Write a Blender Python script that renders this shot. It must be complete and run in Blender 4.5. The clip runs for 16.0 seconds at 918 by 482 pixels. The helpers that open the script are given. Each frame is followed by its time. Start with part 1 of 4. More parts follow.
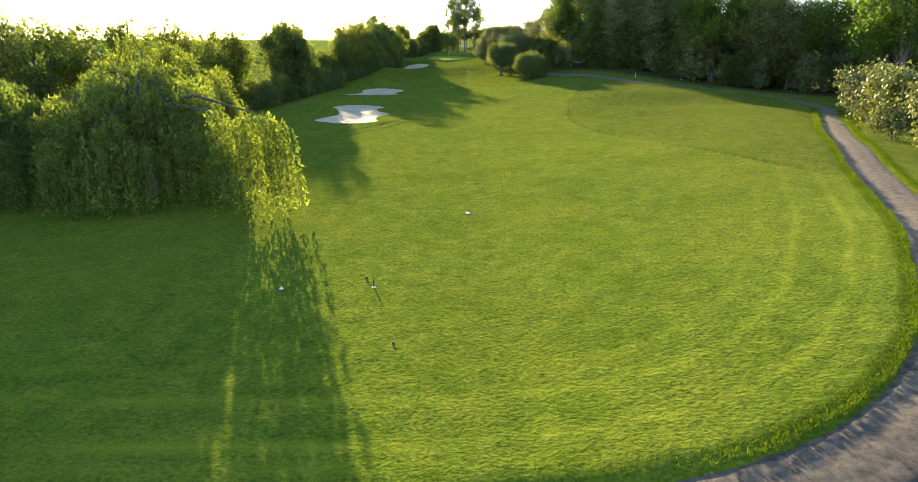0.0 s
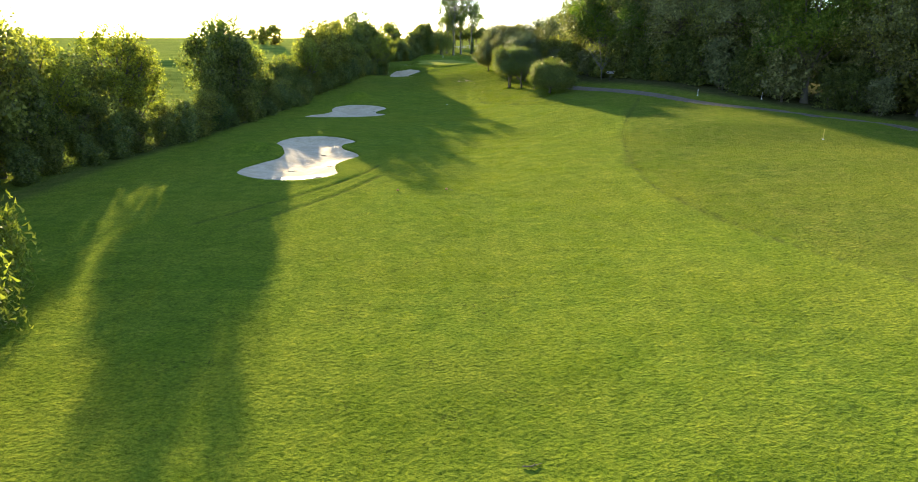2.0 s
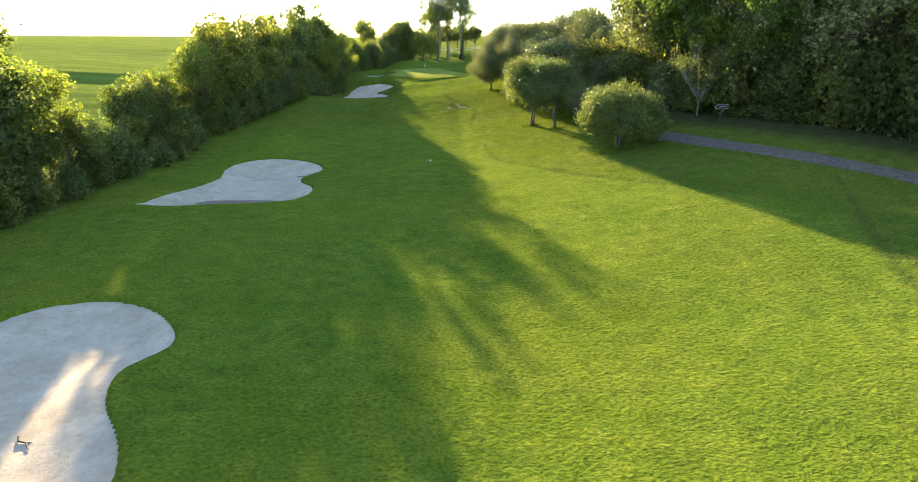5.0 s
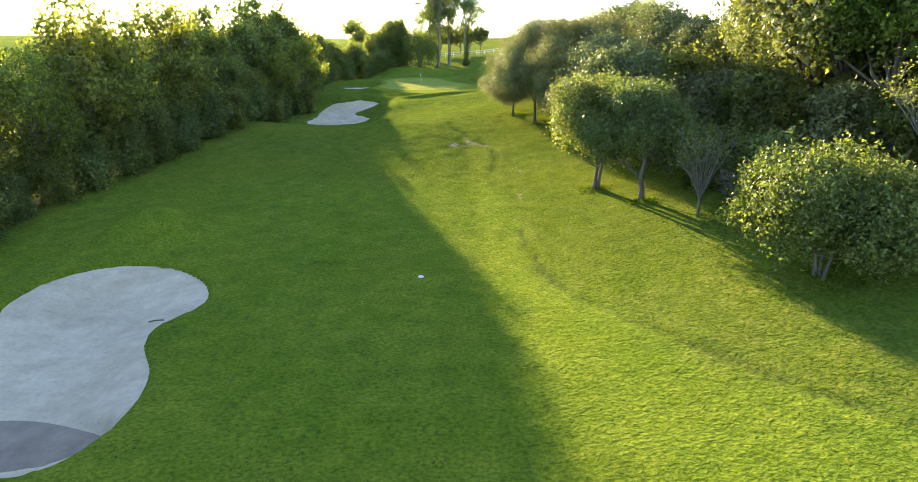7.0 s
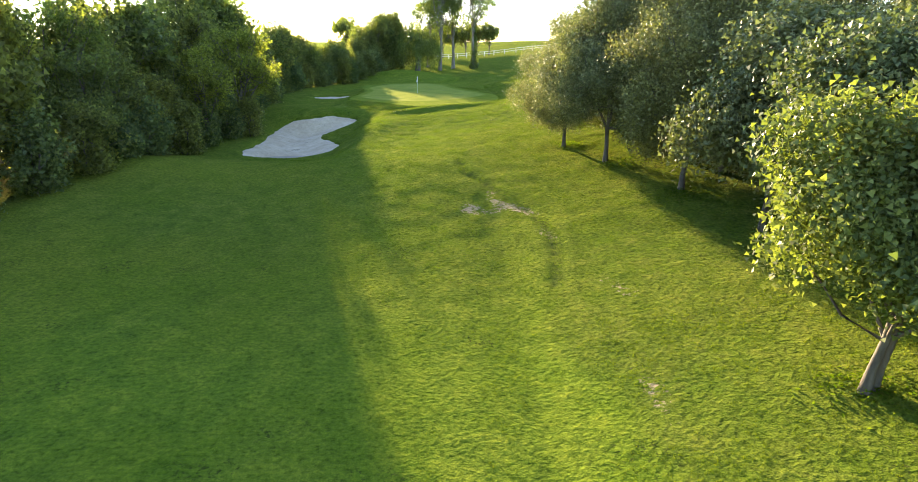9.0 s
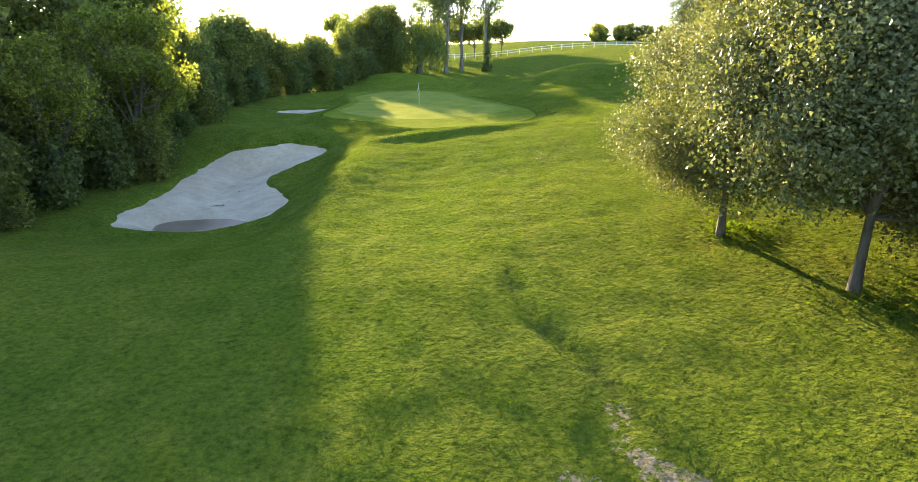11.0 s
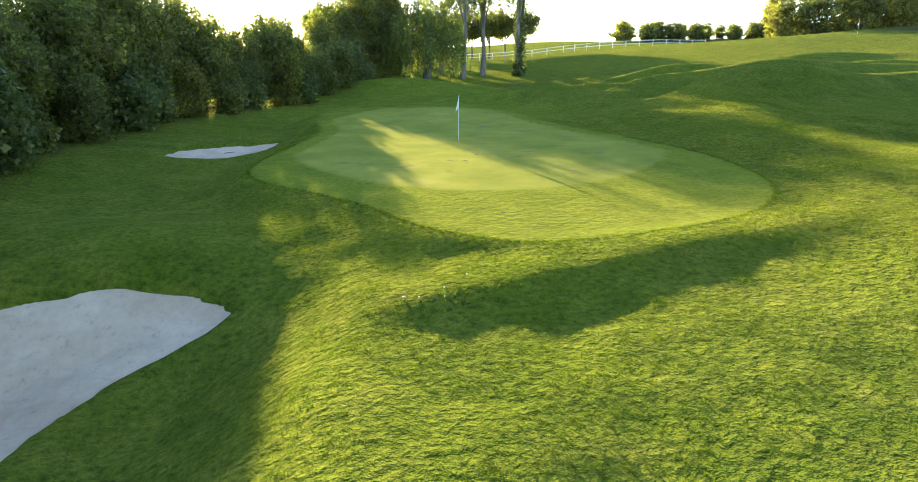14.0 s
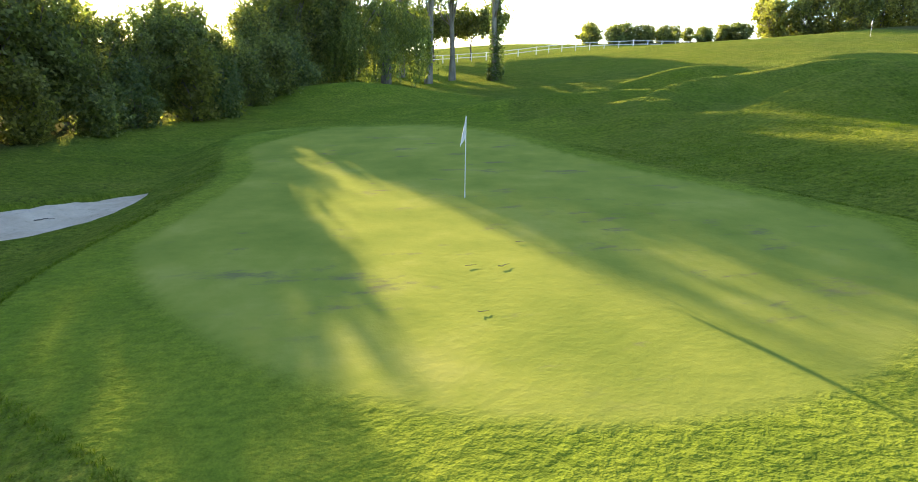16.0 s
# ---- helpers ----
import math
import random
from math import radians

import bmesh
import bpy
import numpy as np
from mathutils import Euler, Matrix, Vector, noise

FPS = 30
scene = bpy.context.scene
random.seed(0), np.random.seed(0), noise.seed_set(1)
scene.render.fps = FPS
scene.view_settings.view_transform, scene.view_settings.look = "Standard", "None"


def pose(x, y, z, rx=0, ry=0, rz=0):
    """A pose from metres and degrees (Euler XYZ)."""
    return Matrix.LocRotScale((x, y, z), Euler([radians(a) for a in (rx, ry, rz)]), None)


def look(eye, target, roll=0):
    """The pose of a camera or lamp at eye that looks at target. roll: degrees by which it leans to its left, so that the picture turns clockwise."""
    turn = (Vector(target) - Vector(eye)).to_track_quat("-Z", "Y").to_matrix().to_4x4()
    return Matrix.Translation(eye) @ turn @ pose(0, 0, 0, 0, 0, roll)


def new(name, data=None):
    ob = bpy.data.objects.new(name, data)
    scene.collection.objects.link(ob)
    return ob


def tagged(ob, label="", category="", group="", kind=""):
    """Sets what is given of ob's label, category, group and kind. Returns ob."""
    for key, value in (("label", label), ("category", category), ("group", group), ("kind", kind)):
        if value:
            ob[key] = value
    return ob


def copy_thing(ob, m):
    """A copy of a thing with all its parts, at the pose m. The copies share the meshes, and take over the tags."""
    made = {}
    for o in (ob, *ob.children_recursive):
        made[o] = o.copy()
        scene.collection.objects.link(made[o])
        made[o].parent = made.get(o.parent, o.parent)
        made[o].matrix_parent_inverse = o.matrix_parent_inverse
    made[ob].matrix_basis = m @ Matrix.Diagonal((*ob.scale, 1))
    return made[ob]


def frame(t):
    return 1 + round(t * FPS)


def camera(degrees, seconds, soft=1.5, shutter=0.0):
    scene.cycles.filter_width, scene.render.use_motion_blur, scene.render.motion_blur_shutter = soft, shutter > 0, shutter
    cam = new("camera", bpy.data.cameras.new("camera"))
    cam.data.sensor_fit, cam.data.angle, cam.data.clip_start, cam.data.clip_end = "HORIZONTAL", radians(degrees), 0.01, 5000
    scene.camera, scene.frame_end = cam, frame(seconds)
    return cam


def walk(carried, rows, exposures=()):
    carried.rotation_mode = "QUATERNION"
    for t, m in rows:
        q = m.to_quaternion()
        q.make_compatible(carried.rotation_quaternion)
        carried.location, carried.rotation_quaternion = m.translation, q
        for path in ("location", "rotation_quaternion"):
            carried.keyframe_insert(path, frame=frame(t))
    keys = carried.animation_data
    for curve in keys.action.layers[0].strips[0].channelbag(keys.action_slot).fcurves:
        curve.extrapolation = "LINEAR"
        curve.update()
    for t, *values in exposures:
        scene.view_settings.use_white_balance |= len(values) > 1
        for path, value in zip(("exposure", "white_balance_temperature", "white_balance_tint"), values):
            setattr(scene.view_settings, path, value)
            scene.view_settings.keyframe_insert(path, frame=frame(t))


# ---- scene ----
cam = camera(71.4, 16.0, 0.9)
METRES, EYE, TILT, LEAN, TURN = 220.0, 11.0, -17.5, 0.0, 0.0
ROWS = [
    (0.0, 0.0, 0.0, 0.0, -0.0, 0.0, 0.0),
    (0.5, -0.0011, 0.0372, 0.0127, -0.08, -0.04, -0.0),
    (1.0, -0.002, 0.0741, 0.0255, -0.19, -0.1, 0.04),
    (1.5, -0.0028, 0.1114, 0.0381, -0.36, -0.14, 0.08),
    (2.0, -0.0043, 0.1487, 0.0507, -0.62, -0.13, 0.09),
    (2.5, -0.0053, 0.1858, 0.0634, -0.94, -0.18, 0.09),
    (3.0, -0.0052, 0.2236, 0.0758, -1.27, -0.19, 0.25),
    (3.5, -0.0055, 0.2606, 0.0883, -1.75, -0.21, 0.38),
    (4.0, -0.0055, 0.298, 0.1009, -1.92, -0.24, 0.45),
    (6.5, -0.0047, 0.4815, 0.1589, -2.05, -0.1, 0.12),
    (7.0, -0.0045, 0.5165, 0.1699, -2.05, -0.06, 0.11),
    (7.5, -0.0045, 0.5512, 0.1793, -2.03, 0.0, 0.17),
    (8.0, -0.0046, 0.5853, 0.1878, -2.03, 0.11, 0.08),
    (10.5, -0.0065, 0.7255, 0.2267, -1.93, 0.41, 0.02),
    (11.0, -0.0082, 0.7515, 0.2337, -1.92, 0.45, -0.05),
    (11.5, -0.0105, 0.7771, 0.2404, -1.92, 0.55, -0.09),
    (12.0, -0.0133, 0.802, 0.247, -1.91, 0.63, -0.13),
    (12.5, -0.0162, 0.826, 0.2533, -1.94, 0.67, -0.19),
    (13.0, -0.019, 0.8495, 0.2596, -1.97, 0.78, -0.16),
    (13.5, -0.0216, 0.8718, 0.2655, -2.4, 0.83, -0.09),
    (14.0, -0.0235, 0.8928, 0.2713, -2.98, 0.94, 0.15),
    (14.5, -0.0248, 0.9123, 0.2766, -3.75, 1.08, 0.32),
    (15.0, -0.0256, 0.9293, 0.2813, -4.68, 1.2, 0.64),
    (15.5, -0.026, 0.9437, 0.2852, -5.75, 1.33, 0.89),
    (16.0, -0.0265, 0.9559, 0.2886, -7.0, 1.28, 1.25),
]
EXPOSURE, WARMTH = 2.25, 7100.0
walk(cam, [(t, pose(0, 0, EYE, TILT, LEAN, TURN) @ pose(METRES * x, METRES * y, METRES * z, 90 + pitch, roll, yaw)) for t, x, y, z, yaw, pitch, roll in ROWS],
     exposures=[(t, EXPOSURE + e, WARMTH, tint) for t, e, tint in ((0.0, -0.3, 10.0), (3.5, -0.05, 12.0), (7.0, 0.35, 14.0), (11.0, 0.38, 16.0), (14.0, 0.35, 17.0), (16.0, 0.25, 17.0))])

# ---- world and sun ----
SUN_AZ, SUN_EL = -16.9, 9.6          # degrees from +y (left is minus), degrees up
world = bpy.data.worlds.new("sky")
scene.world = world
world.use_nodes = True
wn = world.node_tree.nodes
sky = wn.new("ShaderNodeTexSky")
sky.sky_type = "NISHITA"
sky.sun_disc = False
sky.sun_elevation = radians(SUN_EL)
sky.sun_rotation = radians(SUN_AZ % 360)
sky.air_density, sky.dust_density, sky.ozone_density = 0.65, 0.1, 1.5
world.node_tree.links.new(sky.outputs[0], wn["Background"].inputs[0])
wn["Background"].inputs[1].default_value = 0.14
sun = new("sun", bpy.data.lights.new("sun", "SUN"))
sun.data.energy, sun.data.angle, sun.data.color = 4.8, radians(0.5), (1.0, 0.83, 0.53)
to_sun = Vector((math.sin(radians(SUN_AZ)) * math.cos(radians(SUN_EL)), math.cos(radians(SUN_AZ)) * math.cos(radians(SUN_EL)), math.sin(radians(SUN_EL))))
sun.matrix_world = look(to_sun * 300, (0, 0, 0))


# ---- materials ----
def material(name):
    m = bpy.data.materials.new(name)
    m.use_nodes = True
    nt = m.node_tree
    return m, nt, nt.nodes["Principled BSDF"], nt.links


def tex_coord(nt, scale=(1, 1, 1), kind="Object"):
    c = nt.nodes.new("ShaderNodeTexCoord")
    mp = nt.nodes.new("ShaderNodeMapping")
    mp.inputs["Scale"].default_value = scale
    nt.links.new(c.outputs[kind], mp.inputs[0])
    return mp.outputs[0]


def noise_tex(nt, vec, scale, detail=4, rough=0.55):
    n = nt.nodes.new("ShaderNodeTexNoise")
    n.inputs["Scale"].default_value = scale
    n.inputs["Detail"].default_value = detail
    n.inputs["Roughness"].default_value = rough
    nt.links.new(vec, n.inputs["Vector"])
    return n.outputs["Fac"]


def ramp(nt, fac, stops):
    r = nt.nodes.new("ShaderNodeValToRGB")
    e = r.color_ramp.elements
    while len(e) < len(stops):
        e.new(0.5)
    for el, (p, c) in zip(e, stops):
        el.position, el.color = p, (*c, 1) if len(c) == 3 else c
    nt.links.new(fac, r.inputs[0])
    return r.outputs[0]


def mix_col(nt, fac, a, b, blend="MIX"):
    m = nt.nodes.new("ShaderNodeMix")
    m.data_type, m.blend_type = "RGBA", blend
    for sock, v in ((m.inputs[0], fac), (m.inputs[6], a), (m.inputs[7], b)):
        if isinstance(v, (int, float)):
            sock.default_value = v
        elif isinstance(v, tuple):
            sock.default_value = (*v, 1)
        else:
            nt.links.new(v, sock)
    return m.outputs[2]


def maths(nt, op, a, b=0.0, clamp=False):
    m = nt.nodes.new("ShaderNodeMath")
    m.operation, m.use_clamp = op, clamp
    for sock, v in zip(m.inputs, (a, b)):
        if isinstance(v, (int, float)):
            sock.default_value = v
        else:
            nt.links.new(v, sock)
    return m.outputs[0]


def attr(nt, name):
    a = nt.nodes.new("ShaderNodeAttribute")
    a.attribute_name = name
    return a.outputs["Fac"]


def bump(nt, height, strength, dist, normal=None):
    b = nt.nodes.new("ShaderNodeBump")
    b.inputs["Strength"].default_value = strength if isinstance(strength, (int, float)) else 1.0
    if not isinstance(strength, (int, float)):
        nt.links.new(strength, b.inputs["Strength"])
    b.inputs["Distance"].default_value = dist
    nt.links.new(height, b.inputs["Height"])
    if normal is not None:
        nt.links.new(normal, b.inputs["Normal"])
    return b.outputs[0]


def turf_material():
    m, nt, p, L = material("turf")
    v = tex_coord(nt)
    big = noise_tex(nt, v, 0.07, 4, 0.6)
    mid = noise_tex(nt, v, 0.9, 5, 0.65)
    fine = noise_tex(nt, tex_coord(nt, (0.9, 1.1, 1)), 6.5, 4, 0.62)
    blade = noise_tex(nt, tex_coord(nt, (1, 0.6, 1)), 30.0, 3, 0.65)
    fair = ramp(nt, mid, [(0.27, (0.062, 0.12, 0.014)), (0.5, (0.122, 0.19, 0.019)), (0.74, (0.205, 0.255, 0.028))])
    rough = ramp(nt, mid, [(0.25, (0.048, 0.095, 0.013)), (0.5, (0.10, 0.148, 0.02)), (0.75, (0.178, 0.198, 0.038))])
    col = mix_col(nt, attr(nt, "rough"), fair, rough)
    col = mix_col(nt, ramp(nt, big, [(0.35, (0, 0, 0)), (0.68, (0.6, 0.6, 0.6))]), col, (0.19, 0.22, 0.022))
    col = mix_col(nt, ramp(nt, noise_tex(nt, v, 0.22, 5, 0.7), [(0.38, (0.4, 0.4, 0.4)), (0.55, (0, 0, 0))]), col, (0.08, 0.15, 0.008))
    speck = ramp(nt, fine, [(0.3, (0.42, 0.5, 0.4)), (0.5, (0.97, 0.98, 0.95)), (0.7, (1.5, 1.35, 1.2))])
    smooth = attr(nt, "green")
    inv = maths(nt, "SUBTRACT", maths(nt, "SUBTRACT", 1.0, maths(nt, "MULTIPLY", attr(nt, "close"), 0.62)), maths(nt, "MULTIPLY", smooth, 0.3))
    grain = ramp(nt, blade, [(0.33, (0.55, 0.6, 0.5)), (0.5, (1, 1, 1)), (0.68, (1.4, 1.3, 1.2))])
    col2 = mix_col(nt, maths(nt, "SUBTRACT", 0.9, maths(nt, "MULTIPLY", attr(nt, "close"), 0.35)), col, speck, "MULTIPLY")
    col2 = mix_col(nt, 0.5, col2, grain, "MULTIPLY")
    putting = ramp(nt, noise_tex(nt, v, 0.5, 5, 0.6), [(0.3, (0.16, 0.21, 0.032)), (0.55, (0.235, 0.27, 0.045)), (0.75, (0.31, 0.32, 0.07))])
    worn = ramp(nt, noise_tex(nt, tex_coord(nt, (1, 2.2, 1)), 0.55, 5, 0.7), [(0.58, (0, 0, 0)), (0.68, (0.85, 0.85, 0.85))])
    putting = mix_col(nt, mix_col(nt, worn, (0, 0, 0), attr(nt, "worn")), putting, (0.16, 0.15, 0.075))
    col3 = mix_col(nt, smooth, col2, putting)
    bare = ramp(nt, maths(nt, "MULTIPLY", attr(nt, "bare"), noise_tex(nt, v, 4.2, 6, 0.8)), [(0.45, (0, 0, 0)), (0.49, (1, 1, 1))])
    col3 = mix_col(nt, bare, col3, ramp(nt, fine, [(0.3, (0.22, 0.165, 0.10)), (0.7, (0.50, 0.41, 0.28))]))
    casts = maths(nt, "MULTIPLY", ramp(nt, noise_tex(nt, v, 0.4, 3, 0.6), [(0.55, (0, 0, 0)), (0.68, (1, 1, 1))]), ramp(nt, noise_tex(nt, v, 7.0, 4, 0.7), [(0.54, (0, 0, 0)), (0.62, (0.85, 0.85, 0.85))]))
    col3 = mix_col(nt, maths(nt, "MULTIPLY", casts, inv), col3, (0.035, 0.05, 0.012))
    rut = maths(nt, "MULTIPLY", attr(nt, "rut"), ramp(nt, noise_tex(nt, v, 1.3, 3), [(0.35, (0.25, 0.25, 0.25)), (0.6, (1, 1, 1))]))
    col3 = mix_col(nt, maths(nt, "MULTIPLY", rut, 0.85), col3, (0.06, 0.085, 0.018))
    col3 = mix_col(nt, attr(nt, "stripe"), col3, (0.29, 0.34, 0.03))
    crop = ramp(nt, noise_tex(nt, tex_coord(nt, (0.02, 0.22, 1)), 1.6, 4), [(0.35, (0.12, 0.18, 0.025)), (0.65, (0.2, 0.26, 0.04))])
    col3 = mix_col(nt, attr(nt, "field"), col3, crop)
    # Darker ground under the hedge and from the wood's edge outwards.
    col3 = mix_col(nt, attr(nt, "dark_ground"), col3, ramp(nt, mid, [(0.3, (0.03, 0.04, 0.012)), (0.7, (0.08, 0.075, 0.03))]))
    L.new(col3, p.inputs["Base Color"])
    p.inputs["Roughness"].default_value = 0.95
    p.inputs["Specular IOR Level"].default_value = 0.0
    p.inputs["Sheen Weight"].default_value = 0.05
    p.inputs["Sheen Roughness"].default_value = 0.5
    p.inputs["Sheen Tint"].default_value = (1.0, 0.95, 0.45, 1)
    lumps = maths(nt, "ADD", maths(nt, "MULTIPLY", inv, 0.65), maths(nt, "MULTIPLY", attr(nt, "rough"), maths(nt, "MULTIPLY", inv, 0.35)))
    lump = noise_tex(nt, tex_coord(nt, (1, 0.85, 1)), 4.6, 4, 0.65)
    b1 = bump(nt, mid, maths(nt, "MULTIPLY", inv, 0.5), 0.25)
    b1 = bump(nt, lump, lumps, 0.2, b1)
    b2 = bump(nt, fine, maths(nt, "MULTIPLY", inv, 1.0), 0.075, b1)
    b3 = bump(nt, blade, maths(nt, "MULTIPLY", inv, 0.5), 0.012, b2)
    L.new(b3, p.inputs["Normal"])
    return m


def leaf_material(name, dark, light, translucent=0.4, rough=0.5):
    m, nt, p, L = material(name)
    g = nt.nodes.new("ShaderNodeNewGeometry")
    o = nt.nodes.new("ShaderNodeObjectInfo")
    col = ramp(nt, g.outputs["Random Per Island"], [(0.0, dark), (0.65, tuple((a + b) / 2 for a, b in zip(dark, light))), (1.0, light)])
    tone = ramp(nt, o.outputs["Random"], [(0.0, (0.72, 0.8, 0.75)), (0.5, (1, 1, 1)), (1.0, (1.25, 1.12, 0.9))])
    patch = ramp(nt, noise_tex(nt, tex_coord(nt), 0.45, 3), [(0.3, (0.7, 0.72, 0.7)), (0.7, (1.25, 1.2, 1.1))])
    col = mix_col(nt, 1.0, mix_col(nt, 1.0, col, tone, "MULTIPLY"), patch, "MULTIPLY")
    L.new(col, p.inputs["Base Color"])
    p.inputs["Roughness"].default_value = rough + 0.15
    p.inputs["Specular IOR Level"].default_value = 0.22
    t = nt.nodes.new("ShaderNodeBsdfTranslucent")
    L.new(mix_col(nt, 1.0, col, (1.5, 1.6, 0.6), "MULTIPLY"), t.inputs[0])
    mx = nt.nodes.new("ShaderNodeMixShader")
    mx.inputs[0].default_value = translucent
    L.new(p.outputs[0], mx.inputs[1])
    L.new(t.outputs[0], mx.inputs[2])
    L.new(mx.outputs[0], nt.nodes["Material Output"].inputs[0])
    return m


def plain_material(name, a, b, scale, rough, bump_scale, bump_strength=0.3, dist=0.02, stretch=(1, 1, 1)):
    m, nt, p, L = material(name)
    v = tex_coord(nt, stretch)
    n = noise_tex(nt, v, scale, 6, 0.65)
    L.new(ramp(nt, n, [(0.3, a), (0.7, b)]), p.inputs["Base Color"])
    p.inputs["Roughness"].default_value = rough
    L.new(bump(nt, noise_tex(nt, v, bump_scale, 5, 0.7), bump_strength, dist), p.inputs["Normal"])
    return m


def sand_material():
    m, nt, p, L = material("sand")
    v = tex_coord(nt)
    col = ramp(nt, noise_tex(nt, v, 1.1, 6, 0.65), [(0.3, (0.56, 0.445, 0.315)), (0.7, (0.72, 0.60, 0.44))])
    damp = ramp(nt, noise_tex(nt, tex_coord(nt, (1, 1.6, 1)), 0.33, 4, 0.6), [(0.42, (0.88, 0.85, 0.82)), (0.6, (1, 1, 1))])
    # Shade of the trodden hollows put into the colour, from the bump's own noise.
    pock_shade = ramp(nt, noise_tex(nt, v, 5.0, 5, 0.75), [(0.3, (0.72, 0.7, 0.68)), (0.42, (0.97, 0.97, 0.97)), (0.7, (1.08, 1.07, 1.06))])
    dry = mix_col(nt, 1.0, mix_col(nt, 1.0, col, damp, "MULTIPLY"), pock_shade, "MULTIPLY")
    wet = attr(nt, "damp")
    L.new(mix_col(nt, wet, dry, mix_col(nt, 1.0, dry, (0.42, 0.38, 0.34), "MULTIPLY")), p.inputs["Base Color"])
    L.new(maths(nt, "SUBTRACT", 0.95, maths(nt, "MULTIPLY", wet, 0.45)), p.inputs["Roughness"])
    b = bump(nt, noise_tex(nt, v, 5.0, 5, 0.75), 0.6, 0.05)
    L.new(bump(nt, noise_tex(nt, v, 22.0, 3, 0.7), 0.6, 0.02, b), p.inputs["Normal"])
    return m


TURF = turf_material()
BARK = plain_material("bark", (0.06, 0.05, 0.04), (0.2, 0.17, 0.13), 3.0, 0.9, 9.0, 0.7, 0.05, (1, 1, 0.25))
PALE_BARK = plain_material("pale_bark", (0.10, 0.09, 0.07), (0.27, 0.25, 0.2), 2.0, 0.85, 6.0, 0.5, 0.04, (1, 1, 0.3))
SAND = sand_material()
GRAVEL = plain_material("gravel", (0.05, 0.039, 0.029), (0.22, 0.175, 0.13), 3.5, 0.9, 14.0, 0.5, 0.025)
WET = plain_material("wet_sand", (0.17, 0.12, 0.08), (0.29, 0.215, 0.15), 1.1, 0.3, 3.0, 0.05, 0.01)
WET.node_tree.nodes["Principled BSDF"].inputs["Specular IOR Level"].default_value = 0.2
MUD = plain_material("puddle_water", (0.045, 0.034, 0.024), (0.12, 0.095, 0.07), 2.2, 0.12, 3.0, 0.03, 0.01)
WHITE = plain_material("white_paint", (0.7, 0.7, 0.68), (0.82, 0.82, 0.8), 3.0, 0.5, 8.0, 0.05)
LEAF_HEDGE = leaf_material("hedge_leaf", (0.09, 0.11, 0.05), (0.26, 0.29, 0.115), 0.6, 0.4)
LEAF_OAK = leaf_material("oak_leaf", (0.09, 0.11, 0.05), (0.27, 0.29, 0.12), 0.5, 0.4)
LEAF_AIRY = leaf_material("light_leaf", (0.09, 0.12, 0.04), (0.26, 0.30, 0.09), 0.65, 0.4)
LEAF_LIME = leaf_material("bright_leaf", (0.07, 0.125, 0.025), (0.18, 0.24, 0.06), 0.5)
LEAF_HOLLY = leaf_material("evergreen_leaf", (0.065, 0.10, 0.04), (0.2, 0.25, 0.095), 0.4, 0.33)
LEAF_GREY = leaf_material("grey_leaf", (0.095, 0.115, 0.055), (0.27, 0.29, 0.15), 0.25, 0.35)
LEAF_WILLOW = leaf_material("willow_leaf", (0.095, 0.13, 0.045), (0.21, 0.26, 0.085), 0.5)
TUFT = leaf_material("grass_blade", (0.07, 0.125, 0.008), (0.16, 0.215, 0.02), 0.4, 0.8)


# ---- mesh helpers ----
def mesh_object(name, verts, faces, mat, parent=None, smooth=False, label=""):
    me = bpy.data.meshes.new(name)
    if isinstance(faces, list):
        me.from_pydata(np.asarray(verts, dtype=float).tolist(), [], faces)
    else:
        count, corners = faces.shape
        me.vertices.add(len(verts))
        me.vertices.foreach_set("co", np.ascontiguousarray(verts, dtype=np.float32).reshape(-1))
        me.loops.add(count * corners)
        me.loops.foreach_set("vertex_index", np.ascontiguousarray(faces, dtype=np.int32).reshape(-1))
        me.polygons.add(count)
        me.polygons.foreach_set("loop_start", np.arange(0, count * corners, corners, dtype=np.int32))
        me.update(calc_edges=True)
    me.polygons.foreach_set("use_smooth", np.full(len(me.polygons), smooth))
    me.materials.append(mat)
    ob = new(name, me)
    if parent is not None:
        ob.parent = parent
    if label:
        tagged(ob, label)
    return ob


def S(a, b, v):
    t = np.clip((np.asarray(v, dtype=float) - a) / (b - a), 0, 1)
    return t * t * (3 - 2 * t)


TABLE = np.random.RandomState(4).rand(256, 256)


def vnoise(x, y, scale):
    """Smooth value noise, -1 to 1."""
    x, y = np.asarray(x, dtype=float) / scale + 1000.3, np.asarray(y, dtype=float) / scale + 1000.7
    i, j = np.floor(x).astype(int), np.floor(y).astype(int)
    u, v = x - i, y - j
    u, v = u * u * (3 - 2 * u), v * v * (3 - 2 * v)
    g = lambda a, b: TABLE[a % 256, b % 256]
    return 2 * ((g(i, j) * (1 - u) + g(i + 1, j) * u) * (1 - v) + (g(i, j + 1) * (1 - u) + g(i + 1, j + 1) * u) * v) - 1


def hump(x, y, cx, cy, rx, ry, turn=0.0):
    c, s = math.cos(radians(turn)), math.sin(radians(turn))
    dx, dy = x - cx, y - cy
    return np.exp(-(((dx * c + dy * s) / rx) ** 2 + ((dy * c - dx * s) / ry) ** 2))


